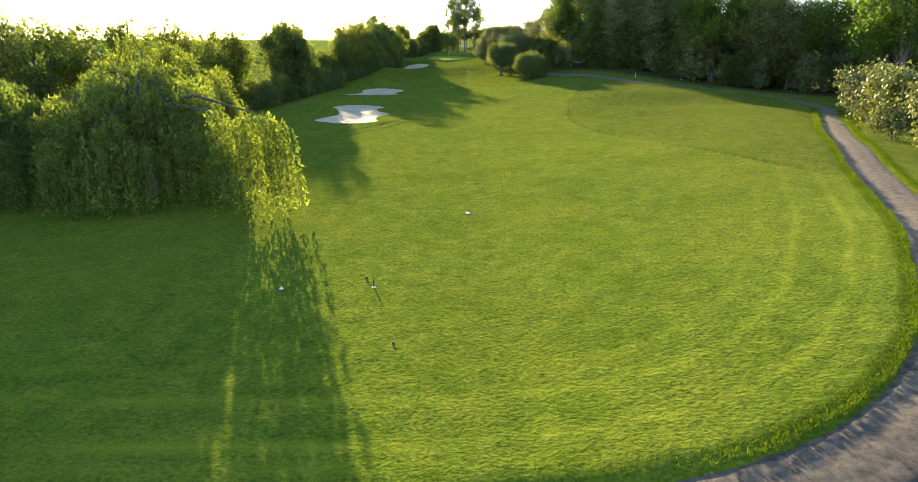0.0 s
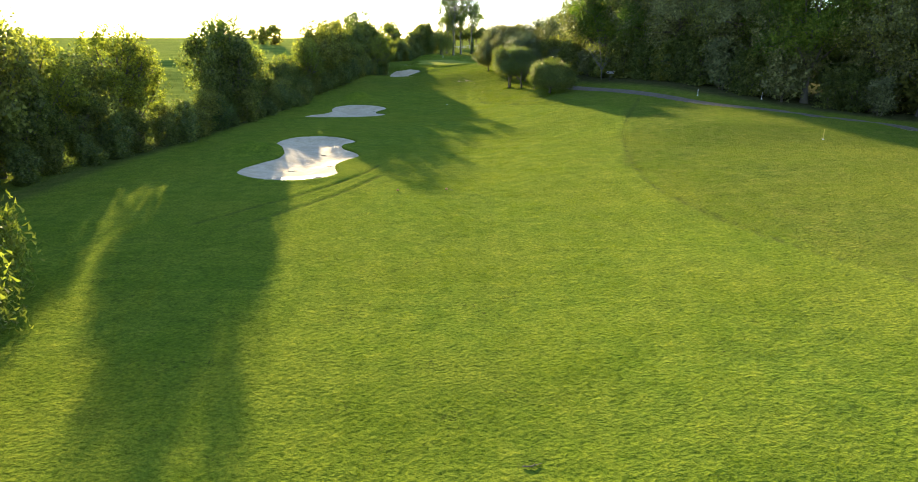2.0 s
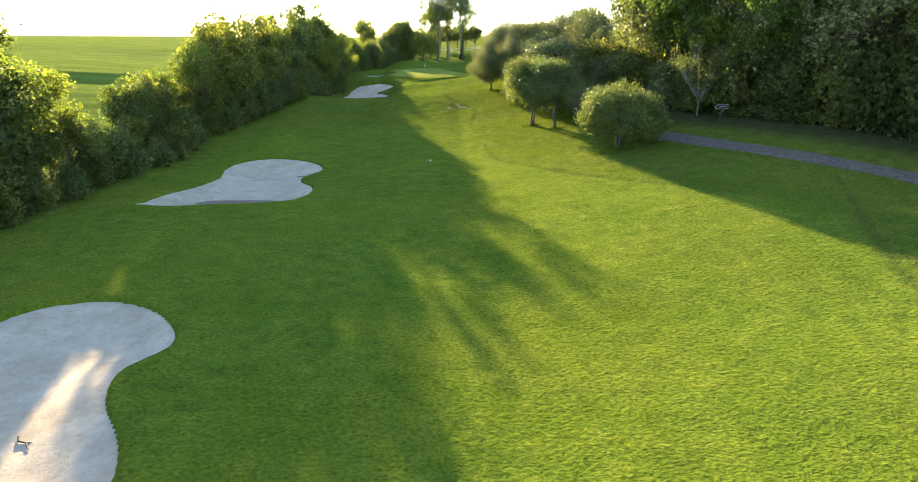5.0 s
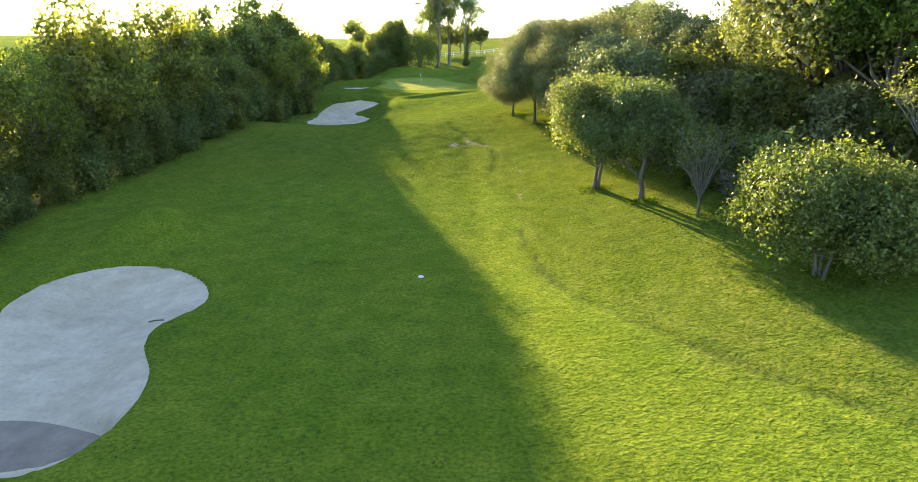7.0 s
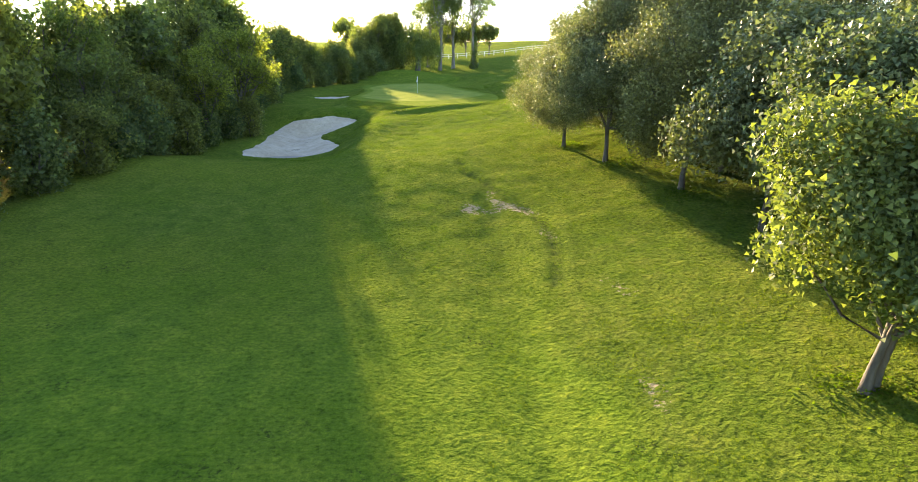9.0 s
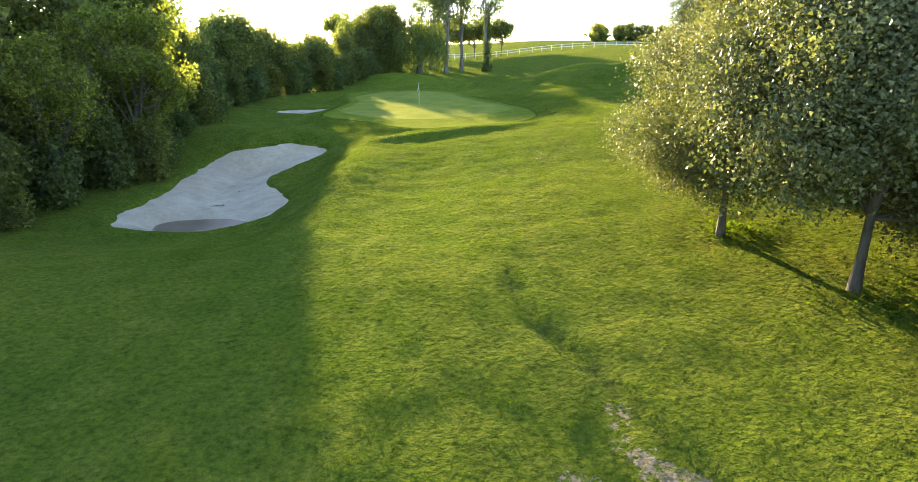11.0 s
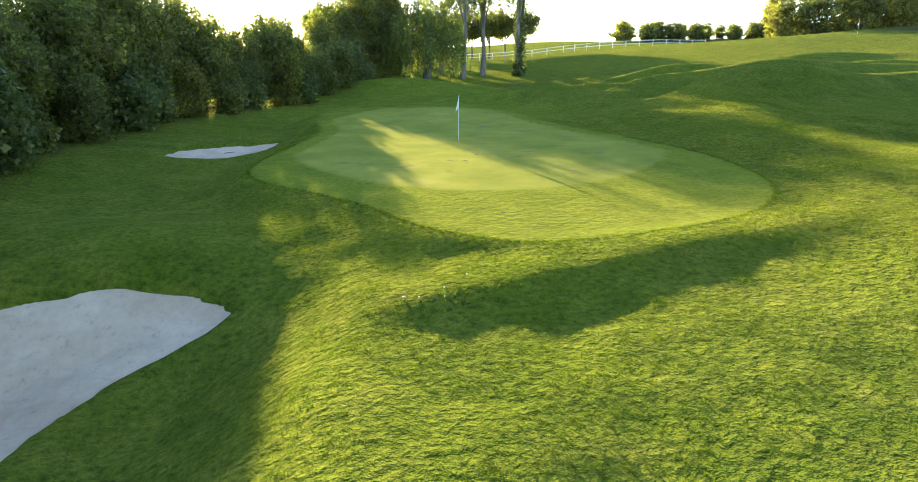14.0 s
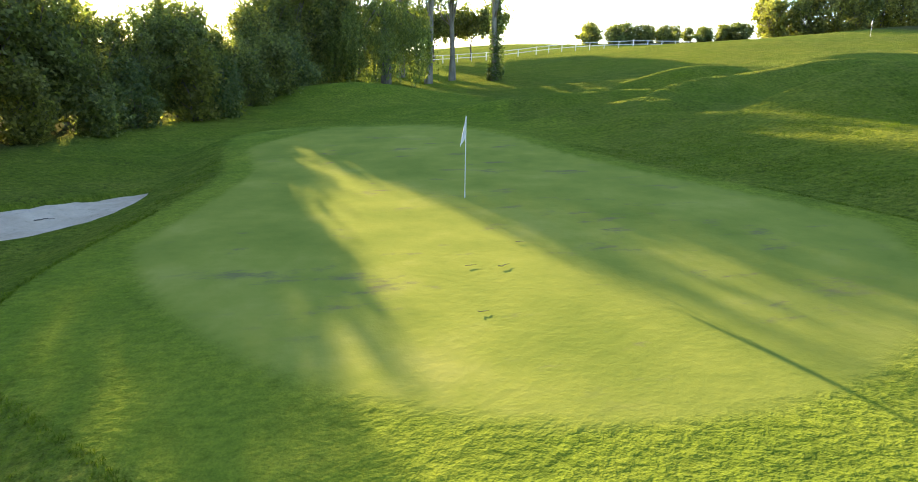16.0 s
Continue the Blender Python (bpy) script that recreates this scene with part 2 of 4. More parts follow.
def outline_distance(x, y, edge, reach=4.0):
    """Distance outside (plus) or inside (minus) a closed line; past its reach only roughly."""
    x, y = np.asarray(x, dtype=float), np.asarray(y, dtype=float)
    (x0, y0), (x1, y1) = edge.min(0), edge.max(0)
    dx, dy = np.maximum(np.abs(x - (x0 + x1) / 2) - (x1 - x0) / 2, 0), np.maximum(np.abs(y - (y0 + y1) / 2) - (y1 - y0) / 2, 0)
    out = np.hypot(dx, dy) + 1.0
    near = out < 1.0 + reach
    px, py = x[near], y[near]
    best, inside = np.full(px.shape, 1e9), np.zeros(px.shape, dtype=bool)
    for (ax, ay), (bx, by) in zip(edge[:-1], edge[1:]):
        ex, ey = bx - ax, by - ay
        t = np.clip(((px - ax) * ex + (py - ay) * ey) / (ex * ex + ey * ey + 1e-9), 0, 1)
        best = np.minimum(best, np.hypot(px - ax - t * ex, py - ay - t * ey))
        inside ^= ((ay > py) != (by > py)) & (px < ex * (py - ay) / (ey if abs(ey) > 1e-9 else 1e-9) + ax)
    out[near] = np.where(inside, -best, best)
    return out


def oval(x, y, cx, cy, rx, ry):
    q = np.hypot((np.asarray(x) - cx) / rx, (np.asarray(y) - cy) / ry)
    return (q - 1) * min(rx, ry)


def spline(points, step=0.7):
    """Points along a smooth line through the given ones."""
    p = [np.array(a, dtype=float) for a in points]
    p = [2 * p[0] - p[1]] + p + [2 * p[-1] - p[-2]]
    out = []
    for a, b, c, d in zip(p, p[1:], p[2:], p[3:]):
        n = max(2, int(np.linalg.norm(c - b) / step))
        for k in range(n):
            t = k / n
            out.append(0.5 * (2 * b + (c - a) * t + (2 * a - 5 * b + 4 * c - d) * t * t + (3 * b - a - 3 * c + d) * t ** 3))
    out.append(p[-2])
    return np.array(out)


def line_distance(x, y, line):
    best = np.full(np.shape(x), 1e9)
    for (ax, ay), (bx, by) in zip(line[:-1:2], line[2::2]):
        dx, dy = bx - ax, by - ay
        t = np.clip(((x - ax) * dx + (y - ay) * dy) / (dx * dx + dy * dy + 1e-9), 0, 1)
        best = np.minimum(best, np.hypot(x - ax - t * dx, y - ay - t * dy))
    return best


# ---- lie of the land ----
def closed(points):
    return spline(points + points[:1], 0.7)


BUNKERS = [
    closed([(-21.3, 94.0), (-21.2, 96.2), (-20.2, 99.2), (-19.3, 101.6), (-19.2, 103.6), (-20.0, 106.2), (-21.6, 109.6), (-22.0, 112.6), (-20.6, 115.6), (-17.6, 116.5), (-14.6, 115.2), (-12.6, 112.4), (-12.8, 110.8), (-13.7, 109.4), (-13.2, 107.3), (-11.5, 104.6), (-10.8, 102.1), (-11.8, 99.6), (-12.4, 97.6), (-12.0, 95.2), (-11.5, 93.0), (-12.4, 90.9), (-15.0, 89.8), (-18.2, 90.6), (-20.3, 92.2)]),
    closed([(-24.3, 134.8), (-23.6, 138.8), (-22.4, 142.8), (-21.7, 146.6), (-22.1, 149.2), (-21.6, 152.3), (-19.3, 154.2), (-16.0, 154.1), (-13.5, 152.2), (-12.5, 150.2), (-12.7, 148.7), (-13.9, 147.3), (-13.7, 145.4), (-12.3, 142.7), (-11.7, 140.2), (-11.8, 138.0), (-12.7, 136.2), (-15.0, 135.7), (-18.0, 135.2), (-21.4, 134.4)]),
    closed([(-17.4, 202.8), (-14.6, 202.2), (-12.4, 202.4), (-10.7, 203.6), (-9.7, 205.2), (-9.7, 207.0), (-10.7, 209.3), (-11.9, 211.4), (-12.5, 213.4), (-12.0, 216.4), (-10.6, 218.0), (-9.4, 219.0), (-10.5, 219.7), (-12.4, 219.8), (-14.8, 219.4), (-16.9, 218.7), (-17.8, 216.6), (-17.6, 213.0), (-17.5, 208.4), (-17.9, 204.8)]),
    closed([(-13.2, 241.5), (-14.6, 240.8), (-16.0, 239.4), (-17.6, 237.6), (-17.6, 235.8), (-16.0, 235.2), (-14.6, 235.9), (-13.6, 237.2), (-13.1, 239.4)]),
]
DEPTH = [0.5, 0.6, 0.5, 0.35]
PATH_LINE = spline([(-14, 12.2), (-6, 11.8), (3, 12.3), (8.6, 13.3), (12.2, 15.1), (14.9, 17.2), (17.8, 20.6), (21.2, 26), (24.8, 33), (29.1, 44.2), (33.8, 55), (38.2, 65), (47.3, 83), (52.2, 94), (49, 106), (41, 114.5), (34, 121), (29, 130), (24, 139), (20.5, 148), (18.5, 158), (18, 172), (19, 190)])
RUTS = [spline([(26, 128), (21, 115), (17.5, 103), (15.3, 90), (15, 80), (17, 69), (20, 60), (23.5, 51), (27, 42)]),
        spline([(-18.5, 76), (-13.5, 84), (-9.5, 92), (-8, 98)]), spline([(-15.5, 75), (-10.5, 84), (-7.5, 92)]),
        spline([(19, 128), (12.8, 135.2), (9.6, 140), (7.5, 144), (5.1, 149), (4.2, 158)]), spline([(3.8, 173), (4.4, 179), (2.2, 186), (0.7, 189), (0.4, 193)])]

TRACKS = [spline([(9.1, 224.5), (6.1, 216.1), (3.3, 208.9), (2.0, 205.5), (1.2, 202)], 0.5), spline([(10.4, 224.1), (7.3, 215.8), (4.5, 208.5), (3.2, 205), (2.4, 201.6)], 0.5), spline([(11.5, 218.4), (9.5, 214.5), (7.6, 210.9)], 0.5)]


def base_height(x, y):
    x, y = np.asarray(x, dtype=float), np.asarray(y, dtype=float)
    z = -0.2 * S(20, 90, y) + 0.5 * S(100, 155, y) + 4.2 * S(148, 214, y) + 0.4 * S(214, 250, y) + 2.1 * S(275, 318, y) + 2.6 * S(300, 430, y)
    k = 0.09 + 0.035 * S(92, 108, y) + 0.065 * S(108, 148, y) - 0.11 * S(160, 195, y)
    z = z + k * np.maximum(0, x - 2) * (1 - 0.6 * S(20, 60, x))
    z = z - 0.07 * np.maximum(0, -x) * S(165, 205, y) * (1 - S(245, 290, y)) * (1 - S(10, 25, -x))
    z = z - 1.55 * S(6, 10.5, -x) * S(192, 203, y) * (1 - S(216, 224, y))
    z = z + 5.0 * S(10, 75, x) * S(235, 300, y) * (1 - 0.75 * S(302, 335, y))
    z = z + (10.8 - z) * S(42, 190, -x)
    near = 1 - S(60, 200, np.hypot(x, (y - 140) * 0.5))
    z = z + 0.18 * vnoise(x, y, 17) * near + 0.05 * vnoise(x, y, 5) * near + 0.5 * vnoise(x, y, 120) * (1 - near)
    # mounds round the green and beside the bunkers
    for cx, cy, rx, ry, turn, h in ((-8, 275, 8.5, 3.2, -8, 1.3), (-4, 262, 12, 4.5, 0, -0.5), (6, 266, 6, 2.4, 20, 0.75), (13.2, 257, 5.5, 2.6, 25, 1.3), (-3, 206, 4.5, 8, 0, -0.6), (10, 218, 6, 9, 0, 0.45), (11, 240, 4.5, 5, 0, 0.5), (17.5, 247, 6, 5, 10, 0.85), (6.3, 248.6, 2.6, 1.5, 15, 0.65), (5.0, 253.4, 2.4, 1.4, 10, 0.5), (3, 258.2, 5, 2.2, 0, -0.5), (27, 270, 7, 2.2, 14, 0.7), (14, 278, 9, 2.4, -4, 0.55), (33, 262, 9, 2.0, 8, 0.6), (11, 264.5, 5.5, 1.3, 12, 0.5), (11, 267.8, 5.5, 1.6, 12, -0.3), (19, 271, 5, 1.4, 8, 0.55), (25, 259.5, 7, 1.5, 4, 0.6), (25, 263, 7, 1.6, 4, -0.3), (13, 246, 4.5, 1.3, 6, 0.4), (9, 252.8, 3.2, 1.1, 12, 0.35), (37, 267, 8, 1.6, 12, 0.6), (2, 263.5, 4, 1.2, 0, 0.35), (24, 262, 8, 3, 10, 1.5), (17, 246, 7, 2.8, 15, 1.2), (20, 272, 8, 2.5, 12, 0.95), (36, 276, 10, 3, 10, 1.0),
                                    (30, 250, 9, 3.5, 10, 1.0), (10, 236, 3, 7, -20, 0.5), (-16.5, 146, 6.5, 8, 0, -0.85), (-19.0, 159.5, 3.0, 2.8, 0, 1.6), (-23.2, 105.6, 3.0, 3.0, 0, 1.15), (-6.5, 207, 3.0, 6, 0, 0.45), (-6.5, 221.5, 3.0, 4, 0, -0.08), (-13.5, 221.2, 5, 2.6, 0, 0.95)):
        z = z + h * hump(x, y, cx, cy, rx, ry, turn)
    return z


GREEN_EDGE = closed([(-10.4, 227.1), (-8.5, 225.4), (-7.0, 223.9), (-5.3, 221.6), (-3.4, 220.1), (-1.3, 219.7), (1.9, 220.6), (4.0, 222.1), (5.5, 224.0), (6.3, 226.2), (6.4, 229.4), (5.9, 232.4), (4.6, 235.9), (2.9, 239.6), (1.6, 243.4), (0.4, 248.0), (-2.2, 251.5), (-6.0, 252.3), (-10.0, 251.6), (-12.1, 249.2), (-11.7, 245.0), (-10.8, 240.6), (-11.3, 235.5), (-11.9, 231.6), (-11.6, 228.8)])


def green_out(x, y):
    return outline_distance(x, y, GREEN_EDGE)


def green_in(x, y):
    return np.maximum(oval(x, y, -2.7, 239.5, 9.2, 14.2), green_out(x, y) + 0.9)


def turf_height(x, y):
    z = base_height(x, y)
    g = green_out(x, y)
    plane = 4.76 + 0.015 * (y - 236) + 0.0005 * np.maximum(0, y - 238) ** 2 + 0.028 * (x + 3)
    z = z + (plane - z) * (1 - S(-0.2, 2.5, g))
    # ridge below the front of the green, steep on its near side
    crest = np.interp(x, [-9, -6.5, -5.2, -2, 2, 5.4, 8, 10], [219.1, 217.6, 217.1, 218.0, 219.5, 220.6, 222.0, 223.1])
    d = y - crest
    fade = S(-7.5, -4.5, x) * (1 - S(3.5, 7, x))
    z = z + fade * (0.21 * np.exp(-(d / np.where(d < 0, 0.85, 1.4)) ** 2) - 0.06 * np.exp(-((d + 2.2) / 1.2) ** 2) - 0.12 * np.exp(-((d - 2.6) / 0.9) ** 2) * S(0.2, 0.8, g))
    # lumpy unmown turf
    lumpy = S(0.0, 0.8, g) * S(160, 185, y) * (1 - S(250, 275, y))
    z = z + lumpy * (0.030 * vnoise(x, y, 1.3) + 0.022 * vnoise(x, y, 0.62))
    return z


PUDDLES = [(0, -15.0, 92.2, 1.9, 1.25, 4), (1, -16.9, 138.7, 4.6, 1.8, -4), (2, -13.8, 205.0, 2.5, 1.6, 4)]


def puddle_axes(x, y, cx, cy, rx, ry, turn):
    c, s = math.cos(math.radians(turn)), math.sin(math.radians(turn))
    return ((x - cx) * c + (y - cy) * s) / rx, ((y - cy) * c - (x - cx) * s) / ry


def puddle_level(k, place):
    x, y = np.array([place[0]]), np.array([place[1]])
    return float((turf_height(x, y) - 0.07 - DEPTH[k] * S(0, 3.2, -outline_distance(x, y, BUNKERS[k])))[0]) - 0.04


def sand_height(x, y, k):
    d = outline_distance(x, y, BUNKERS[k])
    z = turf_height(x, y) - 0.07 - DEPTH[k] * S(0, 3.2, -d) + (0.02 if k < 2 else 0.05) * vnoise(x, y, 1.1) + (0.008 if k < 2 else 0.03) * vnoise(x, y, 0.45)
    for n, *place in PUDDLES:
        if n == k:
            u, v = puddle_axes(x, y, *place)
            z = z + (puddle_level(k, place) - 0.05 - z) * (1 - S(0.95, 1.7, u ** 2 + v ** 2)) * S(0.15, 0.8, -d)
    # raked furrows and trodden hollows
    z = z + 0.025 * np.sin(2 * math.pi * (x * 0.8 + y * 0.6) / 0.9 + 2.5 * vnoise(x, y, 3.0)) * S(0.5, 2.0, -d) * (0.5 if k < 2 else 1.3) - (0.025 if k < 2 else 0.10) * np.maximum(0, vnoise(x + 40, y, 0.55) - 0.35)
    return z


def ground_height(x, y):
    lie = turf_height(x, y)
    z = lie
    for k, edge in enumerate(BUNKERS):
        d = outline_distance(x, y, edge)
        z = z + 0.12 * np.exp(-((d - 0.5) / 0.9) ** 2)
        z = np.where(d < 3, z + (lie - 0.75 - DEPTH[k] * S(0, 3.2, -d) - z) * (1 - S(-0.45, 0.0, d)), z)
    return z


def height_at(x, y):
    return float(ground_height(np.array([x]), np.array([y]))[0])


def axis(spans):
    out = []
    for a, b, s in spans:
        out.append(np.arange(a, b - 1e-6, s))
    return np.concatenate(out + [np.array([spans[-1][1]])])


def build_ground():
    xs = axis([(-2400, -400, 200), (-400, -120, 20), (-120, -40, 4), (-40, -24, 1), (-24, -17.4, 0.3), (-17.4, -8, 0.19), (-8, 14, 0.3), (14, 28, 0.4), (28, 40, 0.8), (40, 100, 3), (100, 300, 20), (300, 2400, 210)])
    ys = axis([(-600, -60, 60), (-60, 4, 4), (4, 88, 0.5), (88, 118, 0.3), (118, 134, 0.5), (134, 156, 0.3), (156, 196, 0.45), (196, 199, 0.27), (199, 219, 0.2), (219, 242, 0.27), (242, 300, 0.6), (300, 360, 3), (360, 600, 20), (600, 3000, 200)])
    X, Y = np.meshgrid(xs, ys)
    Z = ground_height(X, Y)
    dp = line_distance(X, Y, PATH_LINE)
    Z = Z - 0.22 * (1 - S(1.15, 1.7, dp))
    near_rut = np.minimum.reduce([line_distance(X, Y, r) for r in RUTS])
    Z = Z - 0.07 * (1 - S(0.05, 0.4, near_rut)) + 0.05 * np.exp(-((near_rut - 0.6) / 0.25) ** 2) * (0.5 + 0.5 * vnoise(X, Y, 1.1))
    nx, ny = len(xs), len(ys)
    idx = np.arange(nx * ny).reshape(ny, nx)
    faces = np.stack([idx[:-1, :-1], idx[:-1, 1:], idx[1:, 1:], idx[1:, :-1]], -1).reshape(-1, 4)
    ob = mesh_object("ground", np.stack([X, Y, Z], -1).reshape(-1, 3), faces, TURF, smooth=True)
    right_of = X - np.interp(Y, [0, 40, 52, 69, 80, 90, 103, 115, 124, 130, 135, 140, 149, 160, 173, 181, 188, 197, 215], [30, 27, 23, 17, 15, 15, 17, 21, 21, 17, 13, 9.6, 5.1, 4.2, 3.8, 4.4, 1, 1, 3])
    rough = S(-0.6, 0.6, right_of + 1.2 * vnoise(X, Y, 6))
    rough = np.maximum(rough, S(166, 178, Y) * (1 - S(236, 260, Y)) * 0.8)
    zones = {
        "green": np.maximum((1 - S(-0.14, 0.14, green_in(X, Y))), 0.07 * (1 - S(-0.2, 0.15, green_out(X, Y)))),
        "close": 1 - S(-0.25, 0.15, green_out(X, Y)),
        "worn": 1 - S(-1.5, 0.2, green_in(X, Y)),
        "rough": rough * S(-0.2, 0.15, green_out(X, Y)),
        "bare": np.maximum.reduce([1.12 * hump(X, Y, 3.0, 182.6, 0.9, 3.6, 40), 1.1 * hump(X, Y, 0.8, 182.5, 1.1, 1.6), 1.0 * hump(X, Y, 2.1, 185.0, 0.7, 1.2), 0.95 * hump(X, Y, 1.9, 182.2, 1.4, 1.2), 0.93 * hump(X, Y, 3.7, 207.9, 0.8, 0.7), 0.82 * hump(X, Y, -5.2, 221.0, 0.8, 0.5), 0.9 * hump(X, Y, 4.2, 178.5, 1.0, 3.0, 20), 0.85 * hump(X, Y, 6.0, 172, 1.2, 4, 20), 0.85 * hump(X, Y, 5.2, 165, 1.0, 5), 1.1 * (1 - S(1.15, 1.4, dp))]),
        "rut": np.maximum(1 - S(0.03, 0.32, near_rut), 0.6 * (1 - S(0.05, 0.24, np.minimum.reduce([line_distance(X, Y, r) for r in TRACKS])))),
        "stripe": np.maximum.reduce([a * np.exp(-((dp - o + 0.15 * vnoise(X, Y, 3.0)) / 0.2) ** 2) for o, a in ((2.7, 0.4), (3.65, 0.75), (6.0, 0.65), (7.8, 0.3))]) * (0.65 + 0.35 * vnoise(X, Y, 1.7)) * (1 - S(34, 52, Y)),
        "field": S(40, 48, -X) * S(30, 60, Y),
        "dark_ground": np.clip(S(0, 5, X - np.interp(Y, [60, 100, 118, 130, 150, 165, 190, 215, 235], [70, 60, 40, 32, 21, 15, 12, 14, 60])) + S(0, 3, np.interp(Y, [20, 100, 130, 165, 200, 240, 262, 285], [-34, -33, -29, -27, -20, -20.5, -17, -14]) - X) * (1 - S(33, 40, -X)), 0, 1),
    }
    for name, val in zones.items():
        a = ob.data.attributes.new(name, "FLOAT", "POINT")
        a.data.foreach_set("value", val.reshape(-1).astype(np.float32))
    return tagged(ob, "sunlit mown golf turf with rough and putting green", "grass", kind="structure")


ground = build_ground()


def build_path():
    line = PATH_LINE
    d = np.gradient(line, axis=0)
    d /= np.linalg.norm(d, axis=1)[:, None]
    side = np.stack([d[:, 1], -d[:, 0]], -1)
    cols = np.linspace(-1.25, 1.25, 9)
    V = []
    for i, (p, s) in enumerate(zip(line, side)):
        for c in cols:
            w = c * (1 + 0.10 * float(vnoise(i * 0.7, c * 3, 2.5)))
            q = p + s * w
            V.append((q[0], q[1], height_at(q[0], q[1]) - 0.11 - 0.10 * max(0, abs(c) - 1.0) / 0.25 * 0.9 + 0.02 * math.cos(c * 4.6)))
    n = len(cols)
    F = [(i * n + j, i * n + j + 1, (i + 1) * n + j + 1, (i + 1) * n + j) for i in range(len(line) - 1) for j in range(n - 1)]
    ob = mesh_object("path", V, F, GRAVEL, smooth=True)
    return tagged(ob, "worn grey gravel cart path with earthy edges", "path", kind="structure")


build_path()


def build_bunker(k, label):
    (x0, y0), (x1, y1) = BUNKERS[k].min(0) - 1, BUNKERS[k].max(0) + 1
    xs, ys = np.arange(x0, x1, 0.2), np.arange(y0, y1, 0.2)
    X, Y = np.meshgrid(xs, ys)
    D = outline_distance(X, Y, BUNKERS[k])
    Z = sand_height(X, Y, k)
    keep = D < 0.35
    idx = -np.ones(X.shape, dtype=int)
    idx[keep] = np.arange(keep.sum())
    q = np.stack([idx[:-1, :-1], idx[:-1, 1:], idx[1:, 1:], idx[1:, :-1]], -1).reshape(-1, 4)
    q = q[(q >= 0).all(1)]
    ob = mesh_object("sand_bunker", np.stack([X[keep], Y[keep], Z[keep]], -1), q, SAND, smooth=True)
    damp = np.zeros(int(keep.sum()))
    for n, *place in PUDDLES:
        if n == k == 0:
            u, v = puddle_axes(X[keep] + 0.35, Y[keep] - 0.35, *place)
            damp = 1 - S(1.35, 1.75, np.hypot(u, v) + 0.25 * vnoise(X[keep], Y[keep], 1.4))
    a = ob.data.attributes.new("damp", "FLOAT", "POINT")
    a.data.foreach_set("value", damp.astype(np.float32))
    return tagged(ob, label, "bunker", "bunkers of the hole")


bunker_labels = ["large kidney-shaped pale sand bunker with wet hollow", "pale sand bunker cut into mown grass, partly damp", "shaded curved greenside sand bunker with puddle", "small narrow grey sand bunker beside green"]
bunkers = [build_bunker(k, lab) for k, lab in enumerate(bunker_labels)]


def build_puddle(k, cx, cy, rx, ry, turn, level):
    n = 48
    ct, st = math.cos(math.radians(turn)), math.sin(math.radians(turn))
    rim = [(rx * math.cos(a) * (1 + 0.08 * math.sin(3 * a + k) + 0.03 * math.sin(7 * a)), ry * math.sin(a) * (1 + 0.1 * math.cos(2 * a) + 0.05 * math.sin(5 * a + 1))) for a in np.linspace(0, 2 * math.pi, n, endpoint=False)]
    V = [(cx, cy, level)] + [(cx + u * ct - v * st, cy + u * st + v * ct, level) for u, v in rim]
    ob = mesh_object("puddle", V, [(0, 1 + i, 1 + (i + 1) % n) for i in range(n)], MUD if k == 0 else WET, bunkers[k], label="dark wet sand and shallow water")
    return ob


for k, cx, cy, rx, ry, turn in PUDDLES:
    build_puddle(k, cx, cy, rx * 1.04, ry * 1.04, turn, puddle_level(k, (cx, cy)))


# ---- trees ----
def tube(path, radii, sides=7):
    """Verts and faces of a tapered tube along a line of points."""
    path = [Vector(p) for p in path]
    V, F = [], []
    for i, (p, r) in enumerate(zip(path, radii)):
        d = (path[min(i + 1, len(path) - 1)] - path[max(i - 1, 0)]).normalized()
        u = d.orthogonal().normalized() if abs(d.z) < 0.9 else Vector((1, 0, 0)).cross(d).normalized()
        w = d.cross(u)
        for k in range(sides):
            a = 2 * math.pi * k / sides
            V.append(tuple(p + (u * math.cos(a) + w * math.sin(a)) * r))
    for i in range(len(path) - 1):
        for k in range(sides):
            F.append((i * sides + k, i * sides + (k + 1) % sides, (i + 1) * sides + (k + 1) % sides, (i + 1) * sides + k))
    return V, F


def joined(pieces):
    V, F = [], []
    for v, f in pieces:
        o = len(V)
        V += v
        F += [tuple(i + o for i in q) for q in f]
    return V, F


